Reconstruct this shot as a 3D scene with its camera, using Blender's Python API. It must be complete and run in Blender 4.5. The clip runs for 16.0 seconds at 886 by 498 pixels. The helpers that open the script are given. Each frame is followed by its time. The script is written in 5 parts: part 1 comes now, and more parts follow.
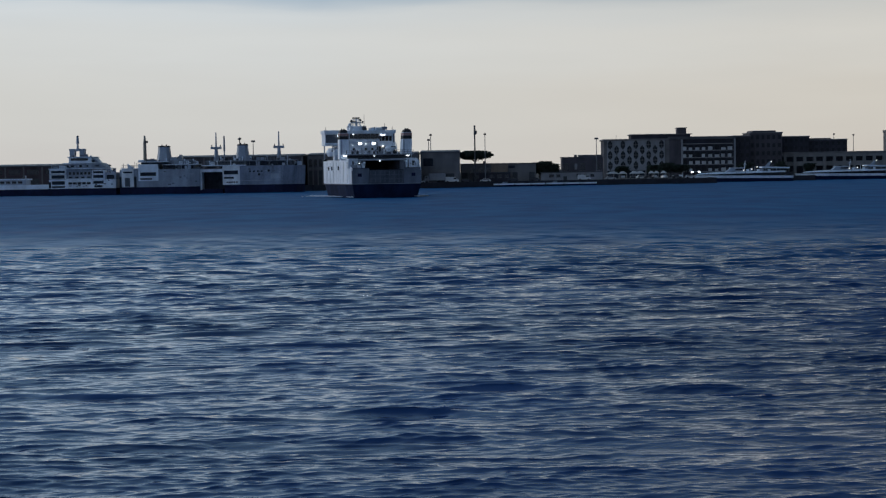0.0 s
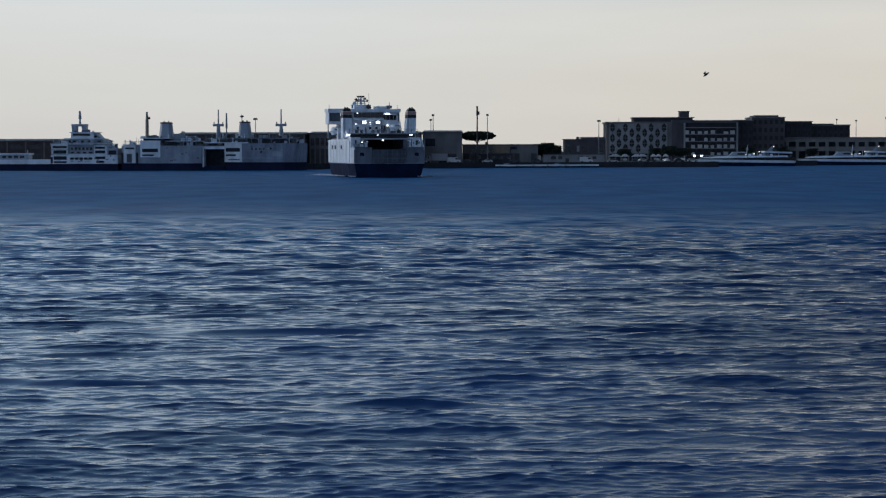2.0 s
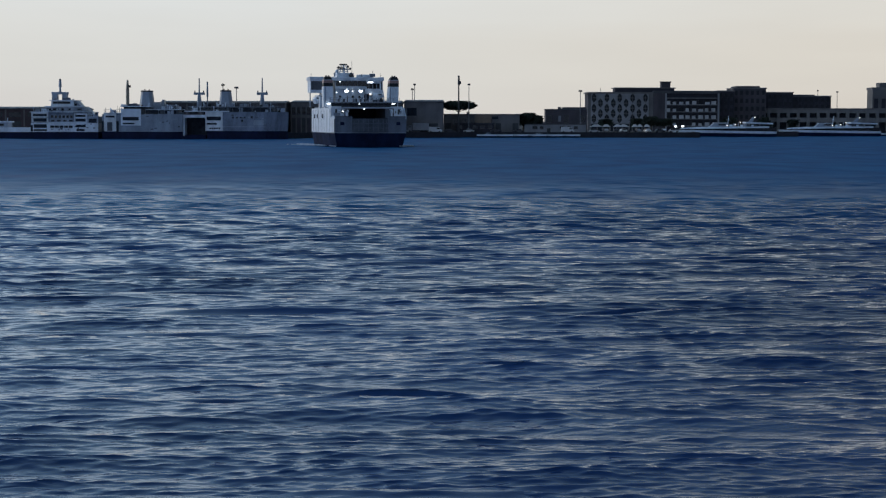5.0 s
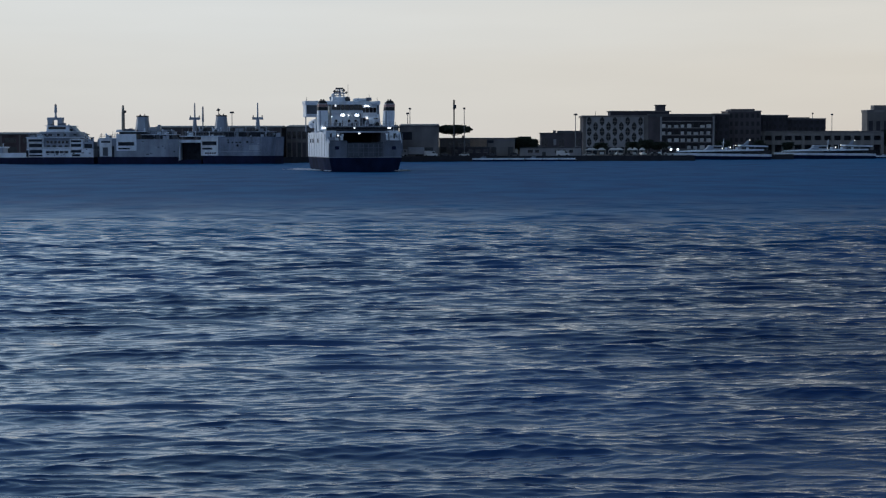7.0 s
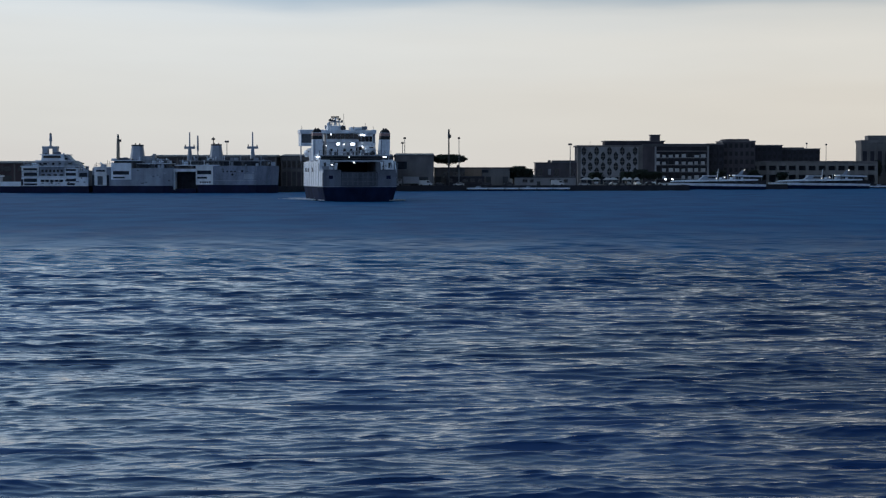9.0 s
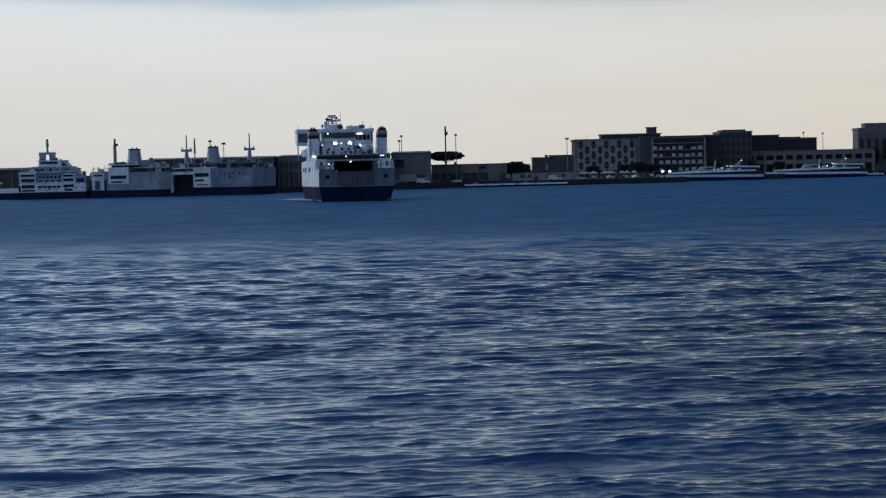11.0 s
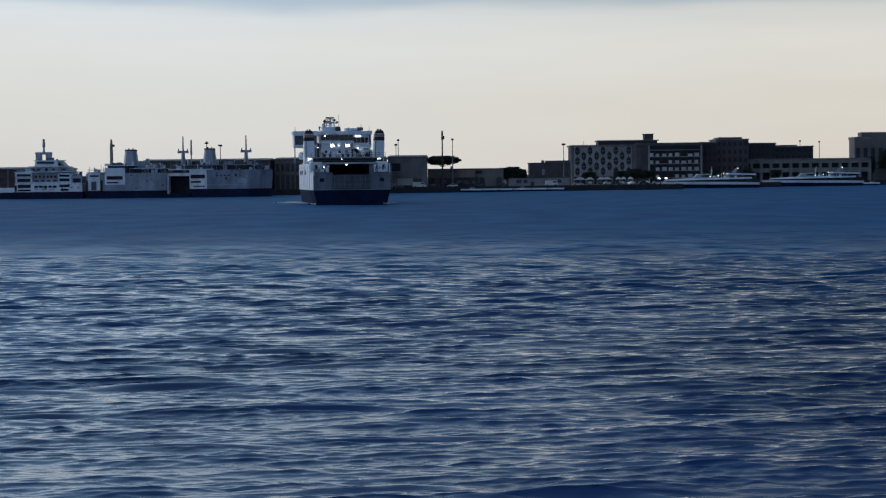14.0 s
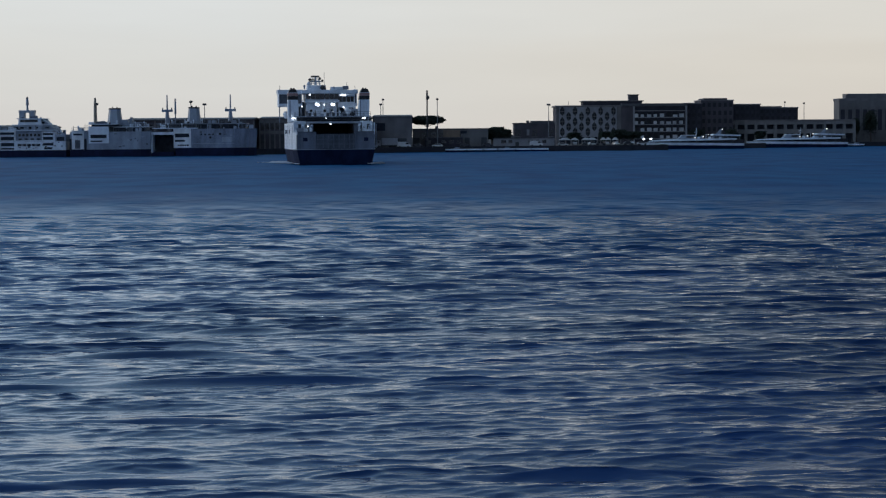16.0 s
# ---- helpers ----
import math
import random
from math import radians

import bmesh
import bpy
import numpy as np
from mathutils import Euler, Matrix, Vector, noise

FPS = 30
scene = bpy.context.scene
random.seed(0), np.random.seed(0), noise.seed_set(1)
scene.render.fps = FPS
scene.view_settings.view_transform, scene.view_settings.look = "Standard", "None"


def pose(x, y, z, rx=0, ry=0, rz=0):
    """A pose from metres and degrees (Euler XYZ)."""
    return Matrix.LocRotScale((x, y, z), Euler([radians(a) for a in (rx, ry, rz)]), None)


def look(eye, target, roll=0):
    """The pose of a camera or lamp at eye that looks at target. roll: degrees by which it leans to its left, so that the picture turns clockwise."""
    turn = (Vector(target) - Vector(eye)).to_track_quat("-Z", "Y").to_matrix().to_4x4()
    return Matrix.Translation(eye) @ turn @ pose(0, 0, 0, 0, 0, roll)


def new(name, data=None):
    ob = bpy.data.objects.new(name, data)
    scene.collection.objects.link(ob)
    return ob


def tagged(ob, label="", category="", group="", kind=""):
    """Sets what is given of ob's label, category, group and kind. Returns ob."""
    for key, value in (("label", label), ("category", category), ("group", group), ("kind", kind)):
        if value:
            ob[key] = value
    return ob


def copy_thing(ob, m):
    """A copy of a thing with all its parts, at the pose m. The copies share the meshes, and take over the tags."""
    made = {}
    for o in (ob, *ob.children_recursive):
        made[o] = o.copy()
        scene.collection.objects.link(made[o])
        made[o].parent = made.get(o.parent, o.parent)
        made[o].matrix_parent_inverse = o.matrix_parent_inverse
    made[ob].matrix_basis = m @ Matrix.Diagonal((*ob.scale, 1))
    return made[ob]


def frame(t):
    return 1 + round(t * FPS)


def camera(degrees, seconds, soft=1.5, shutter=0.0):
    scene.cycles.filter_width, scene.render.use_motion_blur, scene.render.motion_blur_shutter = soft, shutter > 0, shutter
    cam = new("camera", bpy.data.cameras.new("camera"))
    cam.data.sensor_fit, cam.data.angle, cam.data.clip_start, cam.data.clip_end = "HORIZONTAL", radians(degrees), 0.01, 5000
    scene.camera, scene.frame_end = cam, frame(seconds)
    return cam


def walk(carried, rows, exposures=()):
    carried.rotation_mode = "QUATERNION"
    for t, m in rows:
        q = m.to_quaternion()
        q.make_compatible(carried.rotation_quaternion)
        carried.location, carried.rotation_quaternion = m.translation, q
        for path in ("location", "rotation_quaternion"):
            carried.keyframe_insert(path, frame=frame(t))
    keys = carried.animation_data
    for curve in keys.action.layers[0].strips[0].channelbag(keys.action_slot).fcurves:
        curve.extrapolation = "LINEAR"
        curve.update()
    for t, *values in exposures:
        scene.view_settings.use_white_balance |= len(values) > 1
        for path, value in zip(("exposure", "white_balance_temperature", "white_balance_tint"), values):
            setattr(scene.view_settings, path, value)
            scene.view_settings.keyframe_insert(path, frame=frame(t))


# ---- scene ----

# camera: hand-held on a deck rail 6.3 m over the water
cam = camera(27.0, 16.0, soft=1.25)
walk(cam, [
    (0, pose(0, 0, 6.3, 87.580, 0.890, 1.191)),
    (0.5, pose(0, 0, 6.3, 87.506, 0.680, 1.444)),
    (1, pose(0, 0, 6.3, 87.176, 0.430, 1.425)),
    (1.5, pose(0, 0, 6.3, 86.990, 0.275, 1.392)),
    (2, pose(0, 0, 6.3, 86.970, 0.101, 1.255)),
    (2.5, pose(0, 0, 6.3, 86.857, 0.150, 1.093)),
    (3, pose(0, 0, 6.3, 86.774, 0.051, 0.940)),
    (3.5, pose(0, 0, 6.3, 86.346, -0.129, 0.836)),
    (4, pose(0, 0, 6.3, 86.001, -0.171, 0.721)),
    (6.5, pose(0, 0, 6.3, 86.418, -0.063, 0.604)),
    (7, pose(0, 0, 6.3, 86.770, 0.083, 0.536)),
    (7.5, pose(0, 0, 6.3, 87.309, 0.025, 0.594)),
    (8, pose(0, 0, 6.3, 87.622, -0.093, 0.651)),
    (8.5, pose(0, 0, 6.3, 87.692, -0.225, 0.448)),
    (11, pose(0, 0, 6.3, 87.594, 1.275, 0.292)),
    (11.5, pose(0, 0, 6.3, 87.702, 1.165, 0.334)),
    (12, pose(0, 0, 6.3, 87.406, 0.987, 0.158)),
    (12.5, pose(0, 0, 6.3, 87.171, 0.816, 0.002)),
    (13, pose(0, 0, 6.3, 87.271, 0.721, 0.000)),
    (13.5, pose(0, 0, 6.3, 87.498, 0.620, 0.130)),
    (14, pose(0, 0, 6.3, 87.726, 0.629, 0.180)),
    (14.5, pose(0, 0, 6.3, 87.564, 0.701, -0.000)),
    (15, pose(0, 0, 6.3, 87.357, 0.641, -0.133)),
    (15.5, pose(0, 0, 6.3, 86.947, 0.573, -0.346)),
    (16, pose(0, 0, 6.3, 86.480, 0.403, -0.293))
], exposures=[(0.0, -0.10), (0.4, 0.03), (1.2, 0.0), (3.2, 0.0), (4.0, 0.07), (6.5, 0.04), (7.6, -0.01), (8.5, 0.07), (15.0, 0.07), (16.0, 0.04)])

# ---- sky and sun ----
SUN_TURN = radians(-55)     # clockwise from straight ahead; veiled by cloud
SUN_HIGH = radians(12)
WARM_TURN = radians(27)     # where the haze is warmest


def build_world():
    w = bpy.data.worlds.new("evening_sky")
    scene.world = w
    w.use_nodes = True
    nt = w.node_tree
    nt.nodes.clear()
    out = nt.nodes.new("ShaderNodeOutputWorld")
    coord = nt.nodes.new("ShaderNodeTexCoord")
    sep = nt.nodes.new("ShaderNodeSeparateXYZ")
    nt.links.new(coord.outputs["Generated"], sep.inputs[0])
    # soft uneven cloud edge
    stretch = nt.nodes.new("ShaderNodeMapping")
    stretch.inputs["Scale"].default_value = (3.0, 3.0, 22.0)
    nt.links.new(coord.outputs["Generated"], stretch.inputs[0])
    cloud = nt.nodes.new("ShaderNodeTexNoise")
    cloud.inputs["Scale"].default_value = 1.6
    cloud.inputs["Detail"].default_value = 4
    nt.links.new(stretch.outputs[0], cloud.inputs["Vector"])
    wob = nt.nodes.new("ShaderNodeMath")
    wob.operation = "MULTIPLY_ADD"
    wob.inputs[1].default_value = 0.03
    nt.links.new(cloud.outputs["Fac"], wob.inputs[0])
    nt.links.new(sep.outputs["Z"], wob.inputs[2])
    def ramp_of(stops):
        ramp = nt.nodes.new("ShaderNodeValToRGB")
        ramp.color_ramp.interpolation = "EASE"
        els = ramp.color_ramp.elements
        while len(els) < len(stops):
            els.new(0.5)
        for el, (p, c) in zip(els, stops):
            el.position, el.color = p, (*c, 1)
        nt.links.new(wob.outputs[0], ramp.inputs[0])
        return ramp

    # bright hazy west under a grey-blue cloud deck; dim blue dusk in the east
    west = ramp_of([(0.0, (0.62, 0.60, 0.58)), (0.05, (0.655, 0.655, 0.63)), (0.085, (0.68, 0.70, 0.695)), (0.102, (0.65, 0.69, 0.71)),
                    (0.116, (0.40, 0.50, 0.60)), (0.21, (0.47, 0.59, 0.72)), (0.38, (0.22, 0.37, 0.55)), (1.0, (0.08, 0.145, 0.26))])
    east = ramp_of([(0.0, (0.37, 0.455, 0.60)), (0.12, (0.35, 0.445, 0.61)), (0.40, (0.17, 0.265, 0.42)), (1.0, (0.08, 0.145, 0.26))])
    d = Vector((math.sin(WARM_TURN), math.cos(WARM_TURN), 0.07)).normalized()
    dot = nt.nodes.new("ShaderNodeVectorMath")
    dot.operation = "DOT_PRODUCT"
    dot.inputs[1].default_value = d
    nt.links.new(coord.outputs["Generated"], dot.inputs[0])
    side = nt.nodes.new("ShaderNodeMapRange")
    side.interpolation_type = "SMOOTHSTEP"
    side.inputs["From Min"].default_value, side.inputs["From Max"].default_value = -0.25, 0.75
    open_sky = nt.nodes.new("ShaderNodeVectorMath")
    open_sky.operation = "DOT_PRODUCT"
    open_sky.inputs[1].default_value = (-0.5, 0.866, 0.0)
    nt.links.new(coord.outputs["Generated"], open_sky.inputs[0])
    nt.links.new(open_sky.outputs["Value"], side.inputs["Value"])
    whole = nt.nodes.new("ShaderNodeMix")
    whole.data_type = "RGBA"
    nt.links.new(side.outputs[0], whole.inputs[0])
    nt.links.new(east.outputs[0], whole.inputs[6])
    nt.links.new(west.outputs[0], whole.inputs[7])
    # the cloud deck thickens towards the right
    thick = nt.nodes.new("ShaderNodeMapRange")
    thick.interpolation_type = "SMOOTHSTEP"
    thick.inputs["From Min"].default_value, thick.inputs["From Max"].default_value = -0.38, 0.38
    thick.inputs["To Min"].default_value, thick.inputs["To Max"].default_value = 1.38, 0.26
    nt.links.new(sep.outputs["X"], thick.inputs["Value"])
    above = nt.nodes.new("ShaderNodeMapRange")
    above.interpolation_type = "SMOOTHSTEP"
    above.inputs["From Min"].default_value, above.inputs["From Max"].default_value = 0.066, 0.16
    nt.links.new(sep.outputs["Z"], above.inputs["Value"])
    deck = nt.nodes.new("ShaderNodeMix")
    deck.inputs[2].default_value = 1.0
    nt.links.new(above.outputs[0], deck.inputs[0])
    nt.links.new(thick.outputs[0], deck.inputs[3])
    # warmer haze low in one quarter
    glow = nt.nodes.new("ShaderNodeMapRange")
    glow.inputs["From Min"].default_value, glow.inputs["From Max"].default_value = 0.84, 1.0
    nt.links.new(dot.outputs["Value"], glow.inputs["Value"])
    warm = nt.nodes.new("ShaderNodeMix")
    warm.data_type, warm.blend_type = "RGBA", "MULTIPLY"
    nt.links.new(glow.outputs[0], warm.inputs[0])
    nt.links.new(whole.outputs[2], warm.inputs[6])
    warm.inputs[7].default_value = (1.0, 0.935, 0.86, 1)
    # faint streaks of thin cloud
    streak = nt.nodes.new("ShaderNodeTexNoise")
    streak.inputs["Scale"].default_value, streak.inputs["Detail"].default_value = 3.4, 5
    nt.links.new(stretch.outputs[0], streak.inputs["Vector"])
    thin = nt.nodes.new("ShaderNodeMapRange")
    thin.inputs["From Min"].default_value, thin.inputs["From Max"].default_value = 0.3, 0.7
    thin.inputs["To Min"].default_value, thin.inputs["To Max"].default_value = 0.985, 1.012
    nt.links.new(streak.outputs["Fac"], thin.inputs["Value"])
    veil = nt.nodes.new("ShaderNodeMath")
    veil.operation = "MULTIPLY"
    nt.links.new(deck.outputs[0], veil.inputs[0])
    nt.links.new(thin.outputs[0], veil.inputs[1])
    b1 = nt.nodes.new("ShaderNodeBackground")
    nt.links.new(veil.outputs[0], b1.inputs[1])
    nt.links.new(warm.outputs[2], b1.inputs[0])
    sky = nt.nodes.new("ShaderNodeTexSky")
    sky.sky_type, sky.sun_disc = "NISHITA", False
    sky.sun_elevation, sky.sun_rotation = SUN_HIGH, SUN_TURN
    b2 = nt.nodes.new("ShaderNodeBackground")
    b2.inputs[1].default_value = 0.001
    nt.links.new(sky.outputs[0], b2.inputs[0])
    add = nt.nodes.new("ShaderNodeAddShader")
    nt.links.new(b1.outputs[0], add.inputs[0])
    nt.links.new(b2.outputs[0], add.inputs[1])
    nt.links.new(add.outputs[0], out.inputs[0])


build_world()
sun_data = bpy.data.lights.new("sun", "SUN")
sun_data.energy, sun_data.angle, sun_data.color = 0.7, radians(40), (1.0, 0.95, 0.89)
sun = new("sun", sun_data)
sun.matrix_world = look((300 * math.sin(SUN_TURN), 300 * math.cos(SUN_TURN), 300 * math.tan(SUN_HIGH)), (0, 0, 0))


# ---- materials ----
def mat(name, color, rough=0.6, metal=0.0, vary=0.25, scale=0.6, bump=0.02, fine=6.0, streak=1.0, spec=0.5):
    """A painted, stained or mineral surface: broad stains, fine grain and relief, in metres."""
    m = bpy.data.materials.new(name)
    m.use_nodes = True
    nt = m.node_tree
    bsdf = nt.nodes["Principled BSDF"]
    co = nt.nodes.new("ShaderNodeTexCoord")
    mp = nt.nodes.new("ShaderNodeMapping")
    mp.inputs["Scale"].default_value = (1, 1, 1.0 / streak)
    nt.links.new(co.outputs["Object"], mp.inputs[0])
    n1, n2 = nt.nodes.new("ShaderNodeTexNoise"), nt.nodes.new("ShaderNodeTexNoise")
    n1.inputs["Scale"].default_value, n1.inputs["Detail"].default_value = scale, 6
    n2.inputs["Scale"].default_value, n2.inputs["Detail"].default_value = fine, 4
    nt.links.new(mp.outputs[0], n1.inputs["Vector"])
    nt.links.new(mp.outputs[0], n2.inputs["Vector"])
    r = nt.nodes.new("ShaderNodeValToRGB")
    lo, hi = [max(0.0, c * (1 - vary)) for c in color], [min(1.0, c * (1 + vary * 0.6)) for c in color]
    r.color_ramp.elements[0].position, r.color_ramp.elements[0].color = 0.39, (*lo, 1)
    r.color_ramp.elements[1].position, r.color_ramp.elements[1].color = 0.61, (*hi, 1)
    mixf = nt.nodes.new("ShaderNodeMix")
    mixf.inputs[0].default_value = 0.35
    nt.links.new(n1.outputs["Fac"], mixf.inputs[2])
    nt.links.new(n2.outputs["Fac"], mixf.inputs[3])
    nt.links.new(mixf.outputs[0], r.inputs[0])
    nt.links.new(r.outputs[0], bsdf.inputs["Base Color"])
    bp = nt.nodes.new("ShaderNodeBump")
    bp.inputs["Strength"].default_value, bp.inputs["Distance"].default_value = 0.5, bump
    nt.links.new(n2.outputs["Fac"], bp.inputs["Height"])
    nt.links.new(bp.outputs[0], bsdf.inputs["Normal"])
    bsdf.inputs["Roughness"].default_value, bsdf.inputs["Metallic"].default_value = rough, metal
    bsdf.inputs["Specular IOR Level"].default_value = spec
    return m


def glow_mat(name, color, strength):
    m = bpy.data.materials.new(name)
    m.use_nodes = True
    b = m.node_tree.nodes["Principled BSDF"]
    b.inputs["Base Color"].default_value = (0.8, 0.8, 0.8, 1)
    b.inputs["Emission Color"].default_value = (*color, 1)
    b.inputs["Emission Strength"].default_value = strength
    return m


def water_mat(name, ripples, rough, calm=None, body=(0.007, 0.046, 0.148), ior=1.42):
    """Sea water: deep blue body, clear gloss, wind ripples of several lengths drawn out along the crests."""
    m = bpy.data.materials.new(name)
    m.use_nodes = True
    nt = m.node_tree
    b = nt.nodes["Principled BSDF"]
    b.inputs["Base Color"].default_value = (*body, 1)
    b.inputs["Roughness"].default_value = rough
    b.inputs["IOR"].default_value = ior
    # reflections are tinted blue to cool the warm sky glints
    b.inputs["Specular Tint"].default_value = (0.68, 0.94, 1.0, 1)
    co = nt.nodes.new("ShaderNodeTexCoord")
    prev = fade = None
    if calm:
        # clear glossy wavelets near the shore give way, in patches, to rougher, less reflective water farther out
        near_y, far_y, far_rough = calm
        sep = nt.nodes.new("ShaderNodeSeparateXYZ")
        nt.links.new(co.outputs["Object"], sep.inputs[0])
        mp = nt.nodes.new("ShaderNodeMapping")
        mp.inputs["Scale"].default_value = (0.02, 0.05, 1)
        nt.links.new(co.outputs["Object"], mp.inputs[0])
        n = nt.nodes.new("ShaderNodeTexNoise")
        n.inputs["Scale"].default_value, n.inputs["Detail"].default_value = 1.0, 5
        nt.links.new(mp.outputs[0], n.inputs["Vector"])
        patch = nt.nodes.new("ShaderNodeMath")
        patch.operation = "MULTIPLY_ADD"
        patch.inputs[1].default_value = 50.0
        nt.links.new(n.outputs["Fac"], patch.inputs[0])
        nt.links.new(sep.outputs["Y"], patch.inputs[2])
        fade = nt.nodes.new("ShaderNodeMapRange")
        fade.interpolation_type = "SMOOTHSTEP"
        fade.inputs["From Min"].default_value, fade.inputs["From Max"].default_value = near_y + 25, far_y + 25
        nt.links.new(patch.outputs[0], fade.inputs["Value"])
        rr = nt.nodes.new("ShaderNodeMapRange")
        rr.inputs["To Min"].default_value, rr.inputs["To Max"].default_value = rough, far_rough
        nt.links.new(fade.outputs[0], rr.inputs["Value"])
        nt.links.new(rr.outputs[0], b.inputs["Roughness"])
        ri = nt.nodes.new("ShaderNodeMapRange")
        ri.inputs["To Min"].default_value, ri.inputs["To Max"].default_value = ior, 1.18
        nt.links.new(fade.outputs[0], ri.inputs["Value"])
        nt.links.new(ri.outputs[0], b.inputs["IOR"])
    # lighter and darker body colour in long drifts
    mp = nt.nodes.new("ShaderNodeMapping")
    mp.inputs["Scale"].default_value = (0.05, 0.032, 1)
    nt.links.new(co.outputs["Object"], mp.inputs[0])
    n = nt.nodes.new("ShaderNodeTexNoise")
    n.inputs["Scale"].default_value, n.inputs["Detail"].default_value = 1.0, 6
    nt.links.new(mp.outputs[0], n.inputs["Vector"])
    tone = nt.nodes.new("ShaderNodeValToRGB")
    tone.color_ramp.elements[0].position, tone.color_ramp.elements[0].color = 0.40, (body[0], body[1] * 0.72, body[2] * 0.76, 1)
    tone.color_ramp.elements[1].position, tone.color_ramp.elements[1].color = 0.60, (body[0] + 0.012, body[1] * 1.34, body[2] * 1.26, 1)
    nt.links.new(n.outputs["Fac"], tone.inputs[0])
    blend = nt.nodes.new("ShaderNodeMix")
    blend.data_type = "RGBA"
    blend.inputs[0].default_value = 0.8
    nt.links.new(tone.outputs[0], blend.inputs[6])
    # mottled blue of reflected sky, painted into the open water's base colour
    mp = nt.nodes.new("ShaderNodeMapping")
    mp.inputs["Scale"].default_value = (0.12, 0.05, 1)
    nt.links.new(co.outputs["Object"], mp.inputs[0])
    n = nt.nodes.new("ShaderNodeTexNoise")
    n.inputs["Scale"].default_value, n.inputs["Detail"].default_value = 1.0, 6
    nt.links.new(mp.outputs[0], n.inputs["Vector"])
    far_sky_tone = nt.nodes.new("ShaderNodeValToRGB")
    far_sky_tone.color_ramp.elements[0].position, far_sky_tone.color_ramp.elements[0].color = 0.36, (0.002, 0.084, 0.222, 1)
    far_sky_tone.color_ramp.elements[1].position, far_sky_tone.color_ramp.elements[1].color = 0.64, (0.008, 0.142, 0.316, 1)
    nt.links.new(n.outputs["Fac"], far_sky_tone.inputs[0])
    nt.links.new(far_sky_tone.outputs[0], blend.inputs[7])
    # with distance the painted sky blue takes over from true reflection
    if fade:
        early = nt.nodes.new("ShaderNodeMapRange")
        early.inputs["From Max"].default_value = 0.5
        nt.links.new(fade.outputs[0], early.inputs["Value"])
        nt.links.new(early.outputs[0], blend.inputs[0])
    nt.links.new(blend.outputs[2], b.inputs["Base Color"])
    for stretch, scale, detail, dist in ripples:
        mp = nt.nodes.new("ShaderNodeMapping")
        mp.inputs["Scale"].default_value = (1.0 / stretch, 1, 1)
        mp.inputs["Rotation"].default_value = (0, 0, radians(4 * len(nt.nodes) % 17 - 8))
        nt.links.new(co.outputs["Object"], mp.inputs[0])
        n = nt.nodes.new("ShaderNodeTexNoise")
        n.inputs["Scale"].default_value, n.inputs["Detail"].default_value = scale, detail
        nt.links.new(mp.outputs[0], n.inputs["Vector"])
        bp = nt.nodes.new("ShaderNodeBump")
        bp.inputs["Strength"].default_value, bp.inputs["Distance"].default_value = 1.0, dist
        nt.links.new(n.outputs["Fac"], bp.inputs["Height"])
        if prev:
            nt.links.new(prev.outputs[0], bp.inputs["Normal"])
        prev = bp
    nt.links.new(prev.outputs[0], b.inputs["Normal"])
    return m


WATER_NEAR = water_mat("sea_water_rippled", [(2.8, 4.2, 4, 0.011), (1.5, 11.0, 3, 0.005)], 0.015, (72, 252, 0.66))
# low IOR; most of the sky's reflection is put into the body colour
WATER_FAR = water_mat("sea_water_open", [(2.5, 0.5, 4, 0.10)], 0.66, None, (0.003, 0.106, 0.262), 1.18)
BROWN = mat("red_brown_cladding", (0.078, 0.054, 0.060), 0.85, vary=0.3, scale=0.3, streak=2.0)
RAMPGREY = mat("worn_ramp_paint", (0.074, 0.085, 0.106), 0.6, 0.0, vary=0.4, scale=0.5, streak=2.0)
FOAM = mat("foam", (0.62, 0.66, 0.70), 0.9, vary=0.3, scale=1.5)
WHITE = mat("white_ship_paint", (0.74, 0.79, 0.85), 0.45, vary=0.22, scale=0.35, streak=3.0)
WHITE_WARM = mat("cream_ship_paint", (0.80, 0.815, 0.83), 0.45, vary=0.22, scale=0.4, streak=3.0)
GREYP = mat("grey_ship_paint", (0.34, 0.38, 0.445), 0.5, vary=0.25, scale=0.4, streak=3.0)
BLUEGREY = mat("blue_grey_ship_paint", (0.225, 0.262, 0.335), 0.55, vary=0.4, scale=0.4, streak=3.0)
TAN = mat("tan_mast_paint", (0.30, 0.25, 0.19), 0.6, vary=0.3)
# dark weathered paint; the shade on set-back decks is part of its colour
SHADE = mat("shade_dark_weathered_paint", (0.09, 0.10, 0.12), 0.6, vary=0.4, scale=0.8, streak=2.0)
SLATE = mat("grey_bow_paint", (0.135, 0.155, 0.195), 0.6, vary=0.4, scale=0.4, streak=3.0)
NAVY = mat("dark_blue_hull_paint", (0.010, 0.020, 0.055), 0.9, vary=0.35, scale=0.5, streak=2.5, spec=0.08)
BLACK = mat("black_hull_paint", (0.008, 0.013, 0.046), 0.7, vary=0.4, scale=0.5, streak=2.0, spec=0.2)
SOOT = mat("sooty_funnel_black", (0.02, 0.02, 0.022), 0.7, vary=0.4)
RUSTRED = mat("faded_red_band", (0.36, 0.22, 0.20), 0.6, vary=0.3)
GLASS = mat("dark_window_glass", (0.010, 0.012, 0.018), 0.15, vary=0.3, scale=0.8, bump=0.003)
# interiors and openings: their shade is put into this dark colour
DARKIN = mat("shade_dark_interior", (0.032, 0.037, 0.048), 0.9, vary=0.4, spec=0.2)
PANE = mat("shaded_window_pane", (0.018, 0.019, 0.023), 0.35, vary=0.3, scale=0.8, bump=0.003, spec=0.3)
